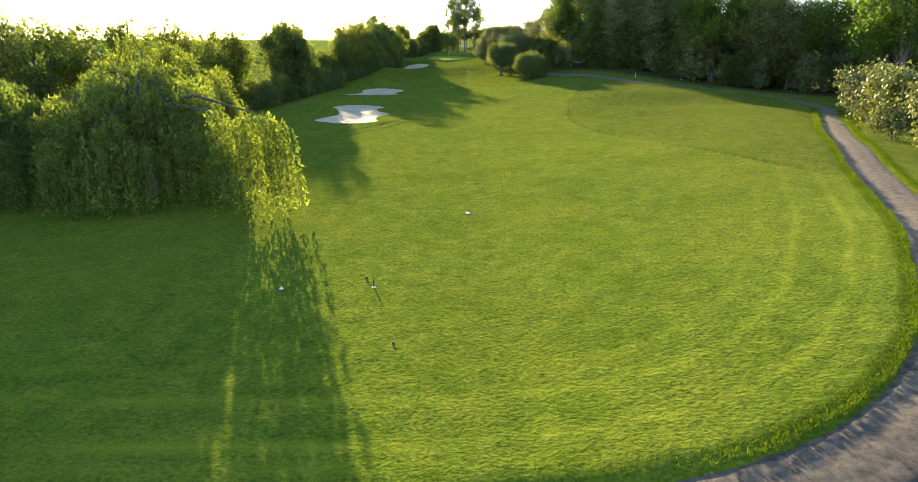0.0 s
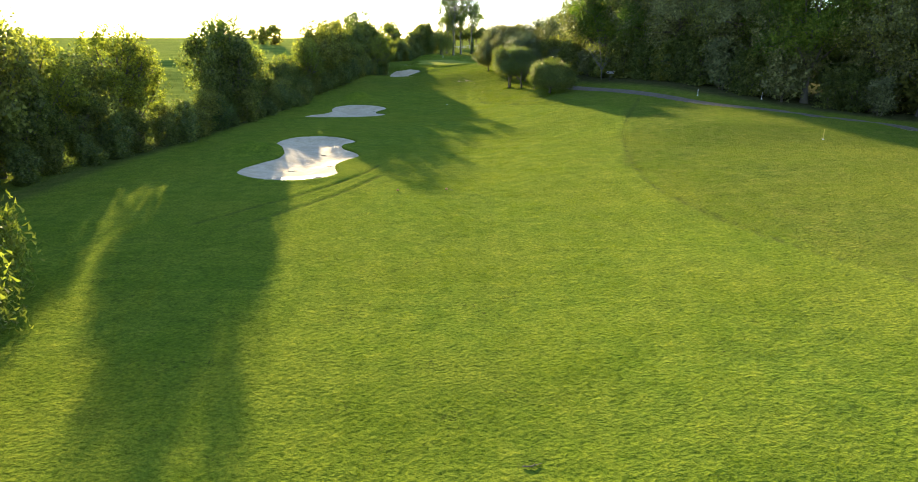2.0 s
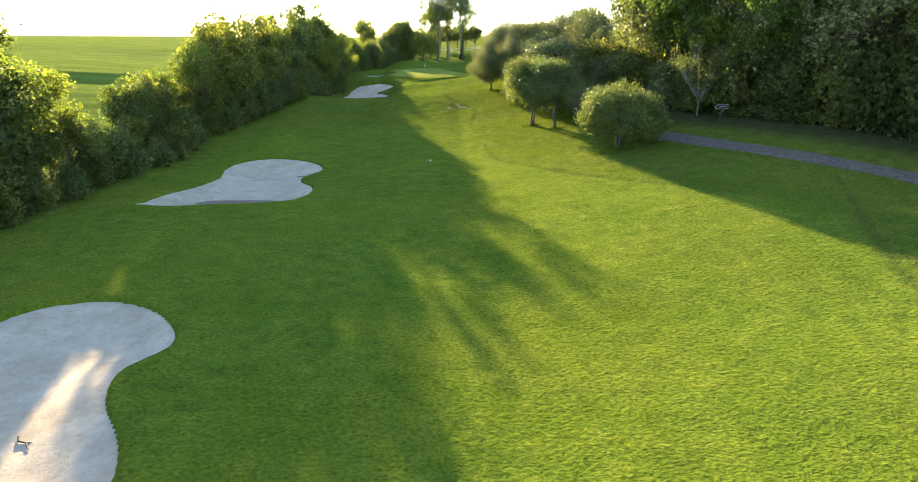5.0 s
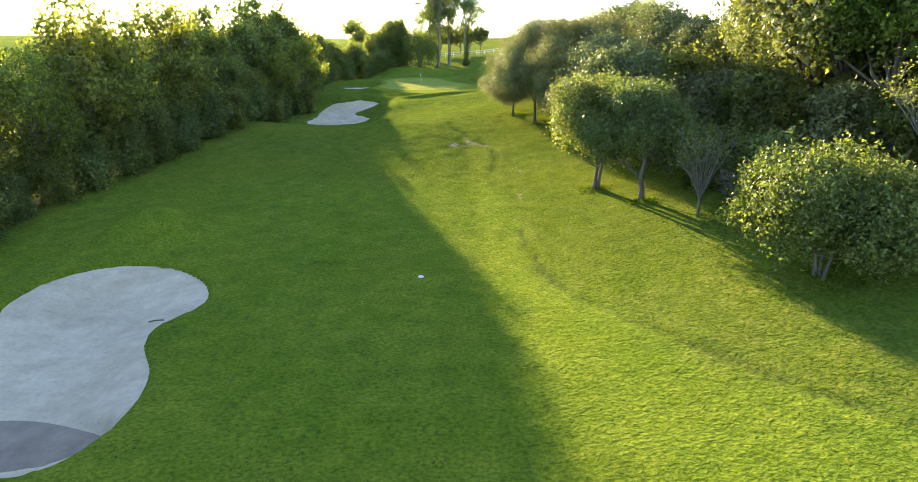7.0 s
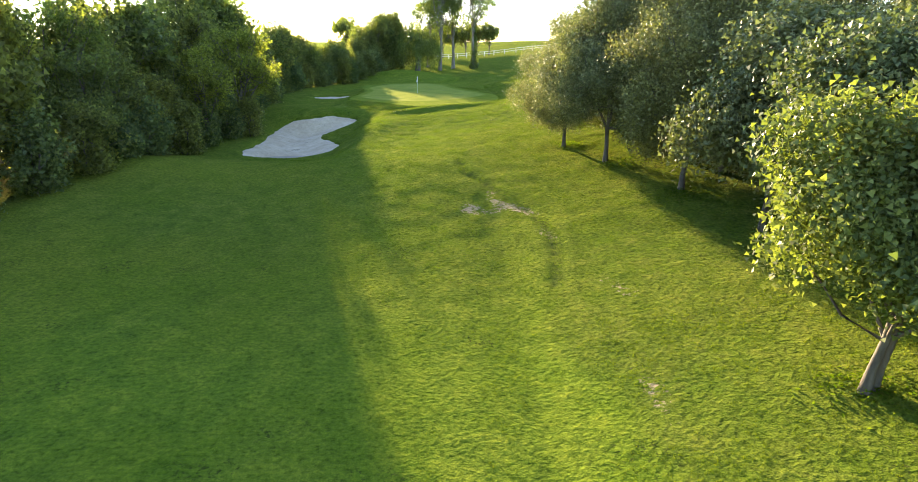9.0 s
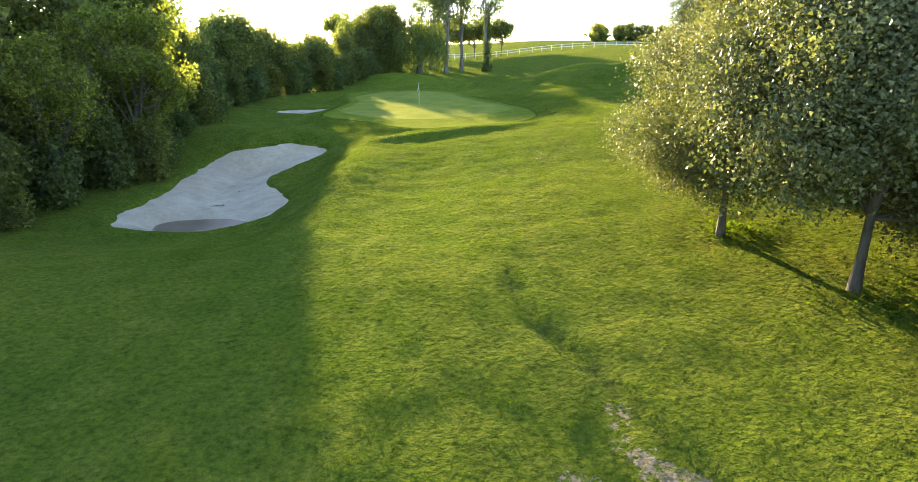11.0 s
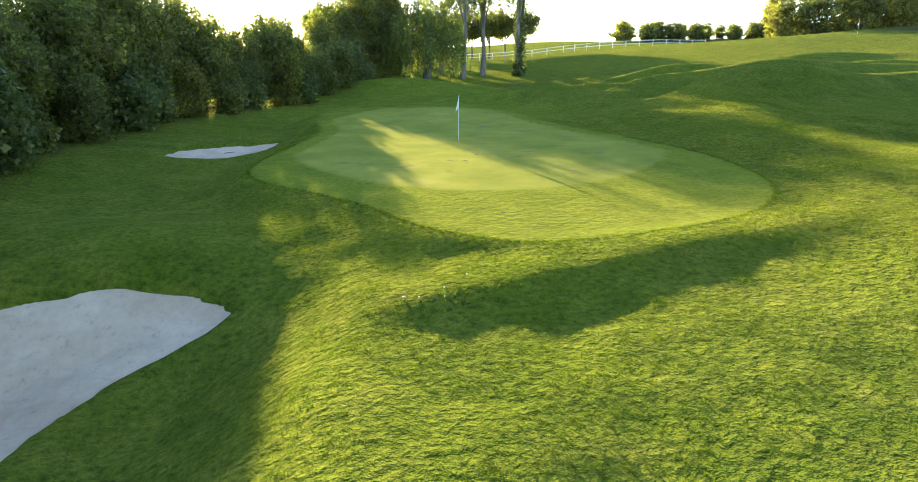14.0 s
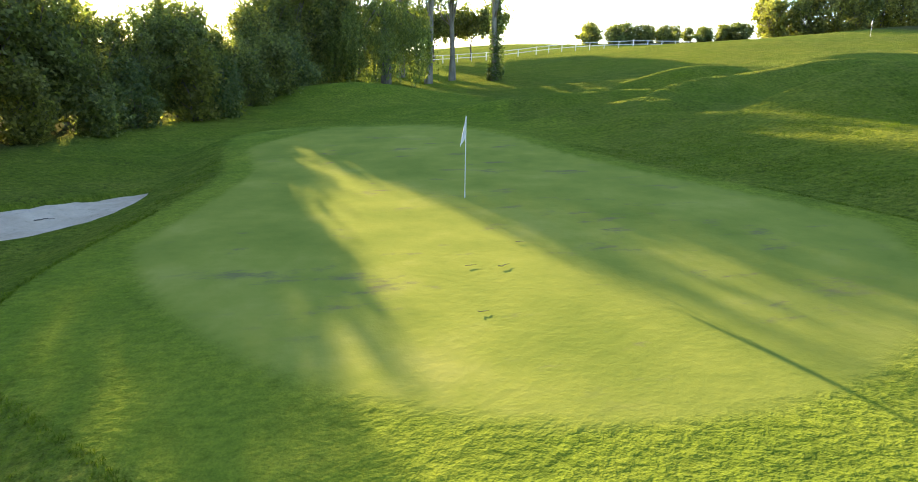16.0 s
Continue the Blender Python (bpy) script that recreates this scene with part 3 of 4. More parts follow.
def leaves(rng, centres, size, droop=0.0, aspect=0.55, out_from=None, simple=False):
    """Folded diamond leaf sprays at the centres, turned every way but leaning outwards."""
    n = len(centres)
    a = rng.normal(size=(n, 3))
    a[:, 2] *= 0.7
    a[:, 2] -= droop
    a /= np.linalg.norm(a, axis=1)[:, None]
    b = rng.normal(size=(n, 3))
    if out_from is not None:
        o = centres - out_from
        o /= np.linalg.norm(o, axis=1)[:, None] + 1e-6
        nrm = o * 1.1 + b * 0.8
    else:
        nrm = b
    w = np.cross(nrm, a)
    w /= np.linalg.norm(w, axis=1)[:, None] + 1e-6
    up = np.cross(a, w)
    s = (size * rng.uniform(0.6, 1.4, n))[:, None]
    p0, p2 = centres - a * s * 0.5, centres + a * s * 0.5
    m = centres + up * s * 0.12
    p1, p3 = m + w * s * aspect * 0.5, m - w * s * aspect * 0.5
    if simple:
        V = np.stack([p0, p1 + (p2 - m) * 0.4, p3 + (p2 - m) * 0.7], 1).reshape(-1, 3)
        i = np.arange(n) * 3
        return V, np.stack([i, i + 1, i + 2], -1)
    V = np.stack([p0, p1, p2, p3], 1).reshape(-1, 3)
    i = np.arange(n) * 4
    return V, np.stack([i, i + 1, i + 2, i + 3], -1)


def crown_points(rng, lobes, count, clump=0.55, shell=0.62):
    """Leaf places in clumps over the outer part of several round lobes."""
    vol = np.array([l[3] ** 2.2 for l in lobes])
    pick = rng.choice(len(lobes), size=max(1, count // 26), p=vol / vol.sum())
    L = np.array(lobes)
    d = rng.normal(size=(len(pick), 3))
    d /= np.linalg.norm(d, axis=1)[:, None]
    r = L[pick, 3] * (shell + (1.05 - shell) * rng.rand(len(pick)) ** 0.7)
    c = L[pick, :3] + d * r[:, None] * np.array([1, 1, 0.85])
    pts = np.repeat(c, 26, axis=0)
    pts = pts + rng.normal(size=pts.shape) * clump * rng.uniform(0.5, 1.3, len(c)).repeat(26)[:, None]
    return pts


def make_tree(name, seed, height, radius, leaf_mat, leaf=0.3, count=7000, bare=0.25, trunk_r=0.25, lobes_n=9, clump=0.5, bark=None, stems=1, squash=1.0, simple=True, twigs=2):
    """A broad-leaved tree at the origin: trunk with limbs, and a crown of leaf clumps."""
    rng = np.random.RandomState(seed)
    base = new(name)
    lobes, pieces = [], []
    mid = height * (bare + (1 - bare) * 0.5)
    for i in range(lobes_n):
        a, u = rng.uniform(0, 2 * math.pi), rng.uniform(-1.35 if bare < 0.1 else -0.75, 0.85)
        ring = math.sqrt(max(0.1, 1 - u * u)) * radius * rng.uniform(0.42, 0.82)
        lr = radius * rng.uniform(0.2, 0.38)
        lobes.append((math.cos(a) * ring, math.sin(a) * ring, mid + u * height * (1 - bare) * 0.34 * squash, lr))
    lobes.append((0, 0, mid + height * (1 - bare) * 0.28, radius * 0.42))
    lobes.append((0, 0, mid, radius * 0.5))
    for s in range(stems):
        a = rng.uniform(0, 6.28)
        off = 0.0 if stems == 1 else trunk_r * 2.6
        lean = Vector((math.cos(a), math.sin(a), 0)) * (0.04 if stems == 1 else 0.13) * height
        pts = [Vector((math.cos(a) * off, math.sin(a) * off, -0.3)) + lean * (t ** 1.3) + Vector((0, 0, t * mid * 1.25)) + Vector(rng.normal(size=3) * 0.024 * min(height, 9) * t) for t in np.linspace(0, 1, 7)]
        pieces.append(tube(pts, [trunk_r * (1.45 if i == 0 else 1.0) * (1 - 0.12 * i) for i in range(7)], 8))
        for lb in lobes[s::stems]:
            start = pts[min(6, 2 + int(rng.rand() * 4))]
            end = Vector(lb[:3])
            k = start.lerp(end, 0.5) + Vector((0, 0, -0.06 * height * rng.rand()))
            pieces.append(tube([start, k, end, end + (end - start) * 0.2], [trunk_r * 0.42, trunk_r * 0.28, trunk_r * 0.13, 0.01], 5))
            for _ in range(twigs):
                tip = end + Vector(rng.normal(size=3)) * lb[3] * 0.6
                pieces.append(tube([k.lerp(end, 0.4), end.lerp(tip, 0.5), tip], [trunk_r * 0.13, trunk_r * 0.08, 0.008], 4))
    V, F = joined(pieces)
    mesh_object("trunk", V, F, bark or BARK, base, smooth=True)
    pts = crown_points(rng, lobes, count, clump)
    pts = pts[pts[:, 2] > height * bare * 0.55]
    V, F = leaves(rng, pts, leaf, aspect=0.9 if simple else 0.6, out_from=np.array([0, 0, mid]), simple=simple)
    mesh_object("crown", V, F, leaf_mat, base)
    return base


def make_bush(name, seed, height, radius, leaf_mat, leaf=0.22, count=5000, clump=0.4, simple=True):
    return make_tree(name, seed, height, radius, leaf_mat, leaf, count, bare=0.02, trunk_r=0.07, lobes_n=9, clump=clump, stems=3, simple=simple, twigs=0)


PLACED = {}


def put_tree(proto, x, y, turn, scale, label, category="tree", group="", tall=1.0):
    """The prototype itself the first time, then copies of it."""
    z = height_at(x, y)
    m = pose(x, y, z, 0, 0, turn)
    if proto.name in PLACED:
        ob = copy_thing(proto, m)
    else:
        ob = proto
        PLACED[proto.name] = True
        ob.matrix_basis = m
    ob.scale = (scale, scale, scale * tall)
    return tagged(ob, label, category, group)


rnd = random.Random(11)
hedge_protos = [make_tree("hedgerow_tree", 20 + i, 10, 3.6, LEAF_HEDGE, 0.27, 10000, 0.05, 0.2, 22, 0.34, twigs=1) for i in range(4)]
airy_protos = [make_tree("hedgerow_tree", 30 + i, 14, 4.6, LEAF_AIRY, 0.26, 10000, 0.18, 0.24, 30, 0.34, twigs=3) for i in range(3)]
oak_protos = [make_tree("woodland_tree", 40 + i, 16, 5.6, (LEAF_OAK, LEAF_OAK, LEAF_GREY, LEAF_LIME)[i], 0.26, 15500, 0.12, 0.34, 28, 0.44, twigs=1) for i in range(4)]
shrub_protos = [make_bush("shrub", 60 + i, 4.5, 2.8, (LEAF_HEDGE, LEAF_HOLLY, LEAF_GREY)[i], 0.25, 4800, 0.34) for i in range(3)]
far_shrub = make_bush("shrub", 66, 4.5, 3.0, LEAF_HEDGE, 0.45, 2400, 0.4)
edge_protos = [make_tree("evergreen_tree", 80 + i, 8, 3.6, LEAF_HOLLY if i < 2 else LEAF_GREY, 0.155, 36000, 0.12, (0.14, 0.2, 0.13)[i], 24, 0.3, stems=2 if i == 0 else 1) for i in range(3)]

# hedgerow on the low side of the hole: a thick low hedge, with trees standing out of it
hedge_line = spline([(-43, 56), (-40, 76), (-38, 92), (-36, 106), (-33, 118), (-31, 132), (-29.5, 150), (-28.5, 165), (-25.5, 180), (-22.5, 198), (-21, 212), (-22.3, 232), (-21.8, 246), (-18.8, 258), (-15.5, 270), (-12.5, 284), (-9, 296)], 1.0)


def hedge_height(y):
    return float(np.interp(y, [56, 95, 102, 106, 113, 116, 141, 157, 160, 226, 230.5, 235, 240, 244, 246.5, 249.5, 253, 256, 258, 260, 261.2, 263, 265, 267, 269, 273, 275.5, 277.6, 278.5, 279.6, 283, 285, 292],
                           [8, 8, 7, 5.6, 5.6, 6.0, 6.2, 6, 7, 7.4, 7.1, 7.6, 8.5, 9.1, 9.0, 8.5, 7.5, 6.3, 5.7, 6.0, 6.9, 7.5, 7.6, 6.9, 5.4, 5.2, 5.6, 7.2, 8.1, 9.0, 10.0, 10.8, 11.5]))


k = 0
near_end = [i for i in range(len(hedge_line) - 1) if hedge_line[i][1] > 226]
for i in list(range(0, near_end[0], 4)) + near_end[1::2]:
    x, y = hedge_line[i]
    h = hedge_height(y)
    even = y > 226
    s = max(0.62, h / 10)
    put_tree(hedge_protos[k % 4], x - 1.4 + rnd.uniform(-0.8, 0.6), y + rnd.uniform(-0.6, 0.6) * (0.4 if even else 1), rnd.uniform(0, 360), s * (1.0 if even else rnd.uniform(0.9, 1.12)), "dark backlit hedge tree along the fairway", group="hedge trees", tall=h / 10 / s * (rnd.uniform(0.9, 1.14) if even else rnd.uniform(0.86, 1.06)))
    k += 1
for i in range(1, len(hedge_line), 4):
    x, y = hedge_line[i]
    put_tree(shrub_protos[(i // 3) % 2], x + 0.7 + rnd.uniform(-0.6, 0.5), y + rnd.uniform(-0.8, 0.8), rnd.uniform(0, 360), rnd.uniform(0.6, 1.0), "dense dark green hedge shrub in shade", "shrub", "hedgerow shrubs")
for x, y, h, airy in ((-46, 64, 15, 0), (-45, 71, 14, 1), (-44, 78, 14, 0), (-42, 85, 15, 1), (-41, 91, 15, 0), (-40, 97, 13.5, 1), (-39.5, 102, 11.5, 0), (-38.4, 108.5, 14.2, 1), (-38.2, 112, 13.2, 1), (-35.0, 128.5, 13.6, 0), (-34.6, 133.0, 15.6, 1), (-33.6, 135.5, 14.0, 0), (-33.2, 140, 11.0, 1), (-32.8, 131.0, 13.0, 0),
                      (-31.8, 152.0, 8.8, 0), (-33.0, 158.0, 9.2, 0), (-33.5, 163.5, 9.4, 1),
                      (-29.5, 166.0, 11.5, 1), (-29.0, 172.5, 14.8, 0), (-29.8, 178.5, 12.2, 0), (-28.5, 186.0, 14.8, 0), (-29.0, 191.0, 11.0, 0), (-28.5, 197.0, 11.8, 1), (-27.3, 204.0, 15.6, 0), (-26.8, 199.5, 12.0, 0), (-26.5, 209.5, 12.5, 0), (-26.0, 215.0, 13.5, 0), (-25.6, 220.5, 17.0, 0), (-25.8, 226.0, 12.5, 1), (-26.0, 231.0, 11.5, 0),
                      (-20.8, 205.5, 9.4, 1), (-19.8, 212.5, 11.6, 1)):
    if airy:
        put_tree(airy_protos[k % 3], x, y, rnd.uniform(0, 360), h / 14 * rnd.uniform(0.9, 1.05), "tall airy hedgerow tree with sunlit edges", group="tall hedgerow trees")
    else:
        put_tree(hedge_protos[k % 4], x, y, rnd.uniform(0, 360), h / 10 * 0.95, "tall dense tree standing out of the hedge", group="tall hedgerow trees", tall=1.05)
    k += 1

# wood on the high side
for i in range(40):
    y = 100 + 3.2 * i + rnd.uniform(-1.5, 1.5)
    edge = float(np.interp(y, [60, 100, 118, 130, 150, 165, 190, 215, 235], [75, 66, 48, 40, 30, 23, 19, 21, 34]))
    for row in range(2 if y < 190 and i % 2 else 1):
        x = edge + 4 + row * 9 + rnd.uniform(-2, 2.5)
        s = rnd.uniform(0.95, 1.35) if y < 170 else rnd.uniform(0.6, 0.8)
        put_tree(oak_protos[rnd.choice((0, 0, 1, 2, 2, 3))], x, y, rnd.uniform(0, 360), s, "tall leafy woodland tree at the edge of the wood", group="woodland trees")
    put_tree(far_shrub, edge + 6.5 + rnd.uniform(-1, 1), y + 1.5, rnd.uniform(0, 360), rnd.uniform(1.5, 2.0), "shaded undergrowth shrub deep in the wood", "shrub", "woodland shrubs")
    put_tree(shrub_protos[rnd.choice((0, 0, 2))], edge + rnd.uniform(-0.8, 1.5), y, rnd.uniform(0, 360), rnd.uniform(1.0, 1.7), "shaded undergrowth shrub below the wood", "shrub", "woodland shrubs")

put_tree(edge_protos[0], 10.2, 164, 0, 1.02, "twin-stemmed evergreen tree with rounded crown", group="trees at the wood's edge")
put_tree(edge_protos[1], 12.3, 159.6, 40, 0.98, "single-stemmed evergreen tree with rounded crown", group="trees at the wood's edge")
for x, y, p, s in ((13.2, 175.5, 2, 1.25), (14.0, 169.5, 2, 1.15), (14.8, 197.5, 2, 1.15), (17.5, 206.5, 2, 1.1)):
    put_tree(edge_protos[p], x, y, rnd.uniform(0, 360), s, "evergreen tree with dense grey-green crown", group="trees at the wood's edge")
put_tree(oak_protos[3], 32, 149, 50, 1.0, "bright yellow-green tree at the wood's edge", "tree")
near_trees = [make_tree("evergreen_tree", 88 + i, 9.6, 4.1, LEAF_GREY, (0.088, 0.1)[i], (190000, 140000)[i], 0.1, 0.14, 46, 0.27, squash=1.42) for i in range(2)] + [edge_protos[2]]
for x, y, t, sc, p in ((7.9, 193.9, 10, 0.95, 0), (9.7, 189.3, 130, 1.1, 1), (12.2, 182.6, 250, 1.1, 1), (13.4, 190.5, 70, 1.3, 2), (15.4, 185, 300, 1.4, 2), (15.3, 215.5, 40, 0.85, 1)):
    put_tree(near_trees[p], x, y, t, sc, "dense grey-green evergreen tree with low crown", group="trees at the wood's edge")
grey_bush = make_tree("evergreen_bush", 93, 7.8, 3.4, LEAF_GREY, 0.11, 80000, 0.03, 0.1, 46, 0.27, stems=3, squash=1.05, twigs=0)
put_tree(grey_bush, 12.6, 203.4, 0, 1.0, "tall grey-green evergreen bush leafy to the ground", "bush")
round_bush = make_tree("round_bush", 91, 5.6, 3.9, LEAF_HOLLY, 0.15, 62000, 0.1, 0.09, 44, 0.26, stems=3, twigs=0)
put_tree(round_bush, 15.6, 145, 20, 1.0, "round glossy evergreen bush in the rough", "bush")

# trees by the path
put_tree(oak_protos[3], 55.5, 83.5, 30, 1.35, "large sunlit tree beside the path", "tree")
put_tree(oak_protos[1], 64, 96, 80, 1.2, "large sunlit tree beside the path", "tree")
for x, y in ((35.6, 49.5), (37.2, 57.5), (40.8, 66), (44.8, 74)):
    put_tree(shrub_protos[2], x + 2, y, rnd.uniform(0, 360), 1.35, "pale grey-leaved shrub beside the path", "shrub", "shrubs by the path")

# far trees
far_round = [make_tree("distant_tree", 130 + i, 9, 4.6, LEAF_HEDGE, 0.5, 4200, 0.03, 0.2, 24, 0.45, twigs=0) for i in range(2)]
far_trees = [make_tree("distant_tree", 120 + i, 10, 4.4, LEAF_HEDGE, 0.5, 3600, 0.28, 0.2, 20, 0.45, twigs=1) for i in range(2)]
poplar = make_tree("poplar", 101, 26, 4.4, LEAF_WILLOW, 0.34, 9000, 0.15, 0.34, 40, 0.5, PALE_BARK, squash=1.3, twigs=4)
for x, y, s in ((-0.4, 290, 1.0), (2.5, 293, 0.95), (6.8, 290, 1.05), (-3, 296, 0.9)):
    put_tree(poplar, x, y, rnd.uniform(0, 360), s, "tall thin-crowned tree with pale trunk", group="tall trees behind the green")


def build_ivy(x, y, height, radius, seed):
    """A sleeve of leaves that has climbed a trunk."""
    rng = np.random.RandomState(seed)
    base = new("ivy")
    base.matrix_basis = pose(x, y, height_at(x, y))
    n = 5200
    a, u = rng.uniform(0, 2 * math.pi, n), rng.rand(n) ** 1.2
    r = radius * (1 - 0.55 * u) * (0.75 + 0.25 * np.sin(3 * a + 7 * u)) * rng.uniform(0.6, 1.2, n)
    V, F = leaves(rng, np.stack([np.cos(a) * r, np.sin(a) * r, u * height], -1), 0.24, aspect=0.8, simple=True)
    mesh_object("foliage", V, F, LEAF_HOLLY, base)
    pieces = [tube([(0.36 * math.cos(b), 0.36 * math.sin(b), -0.1), (0.36 * math.cos(b + 0.5), 0.36 * math.sin(b + 0.5), height * 0.4), (0.32 * math.cos(b + 1.2), 0.32 * math.sin(b + 1.2), height * 0.9)], [0.04, 0.03, 0.01], 5) for b in (0.4, 2.4, 4.5)]
    V, F = joined(pieces)
    mesh_object("stem", V, F, BARK, base, smooth=True)
    return tagged(base, "dark green ivy climbing a tall pale trunk", "ivy")


build_ivy(6.8, 290, 10.0, 1.0, 77)
for x, y, h in ((-8.0, 300, 0.9), (-5.2, 304.5, 0.86), (-2.4, 308.5, 0.8)):
    put_tree(hedge_protos[k % 4], x, y, 90 * h, h, "dark hedge tree behind the green", group="hedge trees")
    k += 1
for i in range(6):
    put_tree(far_trees[i % 2], -2.5 + 3.1 * i, 330 + rnd.uniform(-3, 3), rnd.uniform(0, 360), 0.86, "dark round tree behind the green", group="dark trees behind the green")
for i in range(66):
    x = 50 + i * 2.1
    put_tree(far_shrub, x, 400 + rnd.uniform(-9, 9), rnd.uniform(0, 360), rnd.uniform(0.85, 1.1) + 0.2 * float(vnoise(x, 0, 11)), "distant hedge shrub on the skyline", "shrub", "distant hedge")
for i in range(9):
    put_tree(far_round[i % 2], 56 + i * 3.2, 320 + rnd.uniform(-3, 3), rnd.uniform(0, 360), rnd.uniform(0.8, 0.95), "dark tree beyond the upper green", group="trees beyond the upper green")


put_tree(oak_protos[3], 86, 316, 0, 0.62, "yellow-green tree beyond the upper green", group="trees beyond the upper green")
for x, y, s in ((-30, 371, 1.15), (-61.5, 355, 1.0), (-84, 350, 1.1), (-91, 353, 0.95), (-110, 404, 0.75), (-103, 402, 0.8), (-34, 402, 1.3), (-190, 330, 0.6)):
    put_tree(far_round[k % 2], x, y, rnd.uniform(0, 360), s, "distant round-crowned tree on the field's edge", group="distant field trees")
    k += 1


# ---- weeping willow ----
def make_willow(seed, height, radius, sprays, arms=()):
    """A weeping willow: strands of narrow leaves hang from the ends of arching limbs."""
    rng = np.random.RandomState(seed)
    base = new("weeping_willow")
    pieces = [tube([(0, 0, -0.3), (0.2, 0.1, height * 0.25), (0, 0.2, height * 0.5), (0.1, 0, height * 0.75)], [0.6, 0.45, 0.36, 0.2], 10)]
    P = []
    tips = []
    for i in range(sprays):
        a = 2 * math.pi * (i * 0.618 % 1) + rng.normal() * 0.15
        f = math.sqrt((i + 0.5) / sprays)
        r = radius * f * rng.uniform(0.85, 1.1)
        top = height * (1 - 0.5 * f ** 2.2) * rng.uniform(0.72, 1.0)
        tips.append((Vector((math.cos(a) * r, math.sin(a) * r, top)), f, a, 1.0))
    for ax, ay, az in arms:
        tips.append((Vector((ax, ay, az)), 1.0, math.atan2(ay, ax), 0.6))
    for i, (tip, f, a, w) in enumerate(tips):
        if i % 2 == 0:
            st = Vector((0, 0, height * rng.uniform(0.4, 0.7)))
            lv, lf = tube([st, st.lerp(tip, 0.5) + Vector((0, 0, 0.9)), tip], [0.12, 0.07, 0.02], 5)
            mesh_object("limb", lv, lf, BARK, base, smooth=True)
        long = rng.uniform(0.6, 1.15)
        side = np.array((-math.sin(a), math.cos(a), 0))
        out = np.array((math.cos(a), math.sin(a), 0))
        for _ in range(int(44 * w)):
            ln = max(0.8, min(tip.z - (rng.uniform(0.1, 1.4) if w == 1.0 else rng.uniform(0.6, 1.6)), rng.uniform(2.0, 6.5) * (long if w == 1.0 else 1.1) * (0.65 + 0.5 * f)))
            u = rng.normal()
            q = np.array(tip) + side * u * 0.75 * w + out * rng.normal() * 0.4 * w + np.array((0, 0, -0.28 * u * u + 0.15 * rng.normal()))
            n = max(4, int(ln / 0.2))
            t = np.linspace(0, 1, n)[:, None]
            P.append(q + out * rng.uniform(0.2, 0.9) * np.sqrt(t) + np.array((0, 0, -1)) * ln * t + rng.normal(size=(n, 3)) * 0.06)
    V, F = joined(pieces)
    mesh_object("trunk", V, F, BARK, base, smooth=True)
    V, F = leaves(rng, np.concatenate(P), 0.4, droop=1.3, aspect=0.34, simple=True)
    mesh_object("crown", V, F, LEAF_WILLOW, base, label="trailing yellow-green willow fronds")
    return base


for seed, x, y, h, r, n, arms, lab in (
        (7, -23.0, 46.5, 10.2, 6.6, 58, ((7.4, -5.4, 6.8), (8.3, -5.9, 6.3), (9.2, -6.2, 6.1), (10.2, -6.6, 6.5), (11.1, -6.7, 6.5), (11.9, -6.2, 6.0), (10.7, -5.7, 6.4), (9.7, -7.1, 6.3)), "large weeping willow with fronds trailing to the grass"),
        (8, -27, 58, 12.0, 7.2, 56, (), "weeping willow standing behind another willow"),
        (9, -34, 45, 9.5, 6.0, 44, (), "weeping willow with shaded trailing fronds"),
        (10, -5.0, 285.5, 11.0, 4.8, 20, (), "small weeping willow behind the green")):
    w = make_willow(seed, h, r, n, arms)
    w.matrix_basis = pose(x, y, height_at(x, y))
    tagged(w, lab, "tree", "weeping willows")


# ---- flagsticks ----
def flagstick(x, y, label, flag_mat):
    z = height_at(x, y)
    base = new("flagstick")
    base.matrix_basis = pose(x, y, z)
    v, f = tube([(0, 0, -0.1), (0, 0, 1.0), (0, 0, 2.13)], [0.012, 0.011, 0.009], 8)
    mesh_object("pole", v, f, WHITE, base, smooth=True)
    V, F = [], []
    for i in range(9):
        for j in range(7):
            u, w = i / 8, j / 6
            V.append((-0.01 - 0.15 * u * (0.4 + 0.6 * w), 0.05 * math.sin(u * 9 + w * 2) * u, 2.12 - 0.56 * w - 0.35 * u * (1 - 0.35 * w)))
    F = [(i * 7 + j, i * 7 + j + 1, (i + 1) * 7 + j + 1, (i + 1) * 7 + j) for i in range(8) for j in range(6)]
    mesh_object("flag", V, F, flag_mat, base, smooth=True, label="limp white flag")
    return tagged(base, label, "flagstick", "flagsticks")


FLAG = plain_material("flag_cloth", (0.74, 0.74, 0.75), (0.82, 0.82, 0.83), 6.0, 0.8, 20.0, 0.1)
flagstick(-3.6, 236.0, "white flagstick standing in the hole of the green", FLAG)
flagstick(55, 296, "white flagstick on the upper green", FLAG)


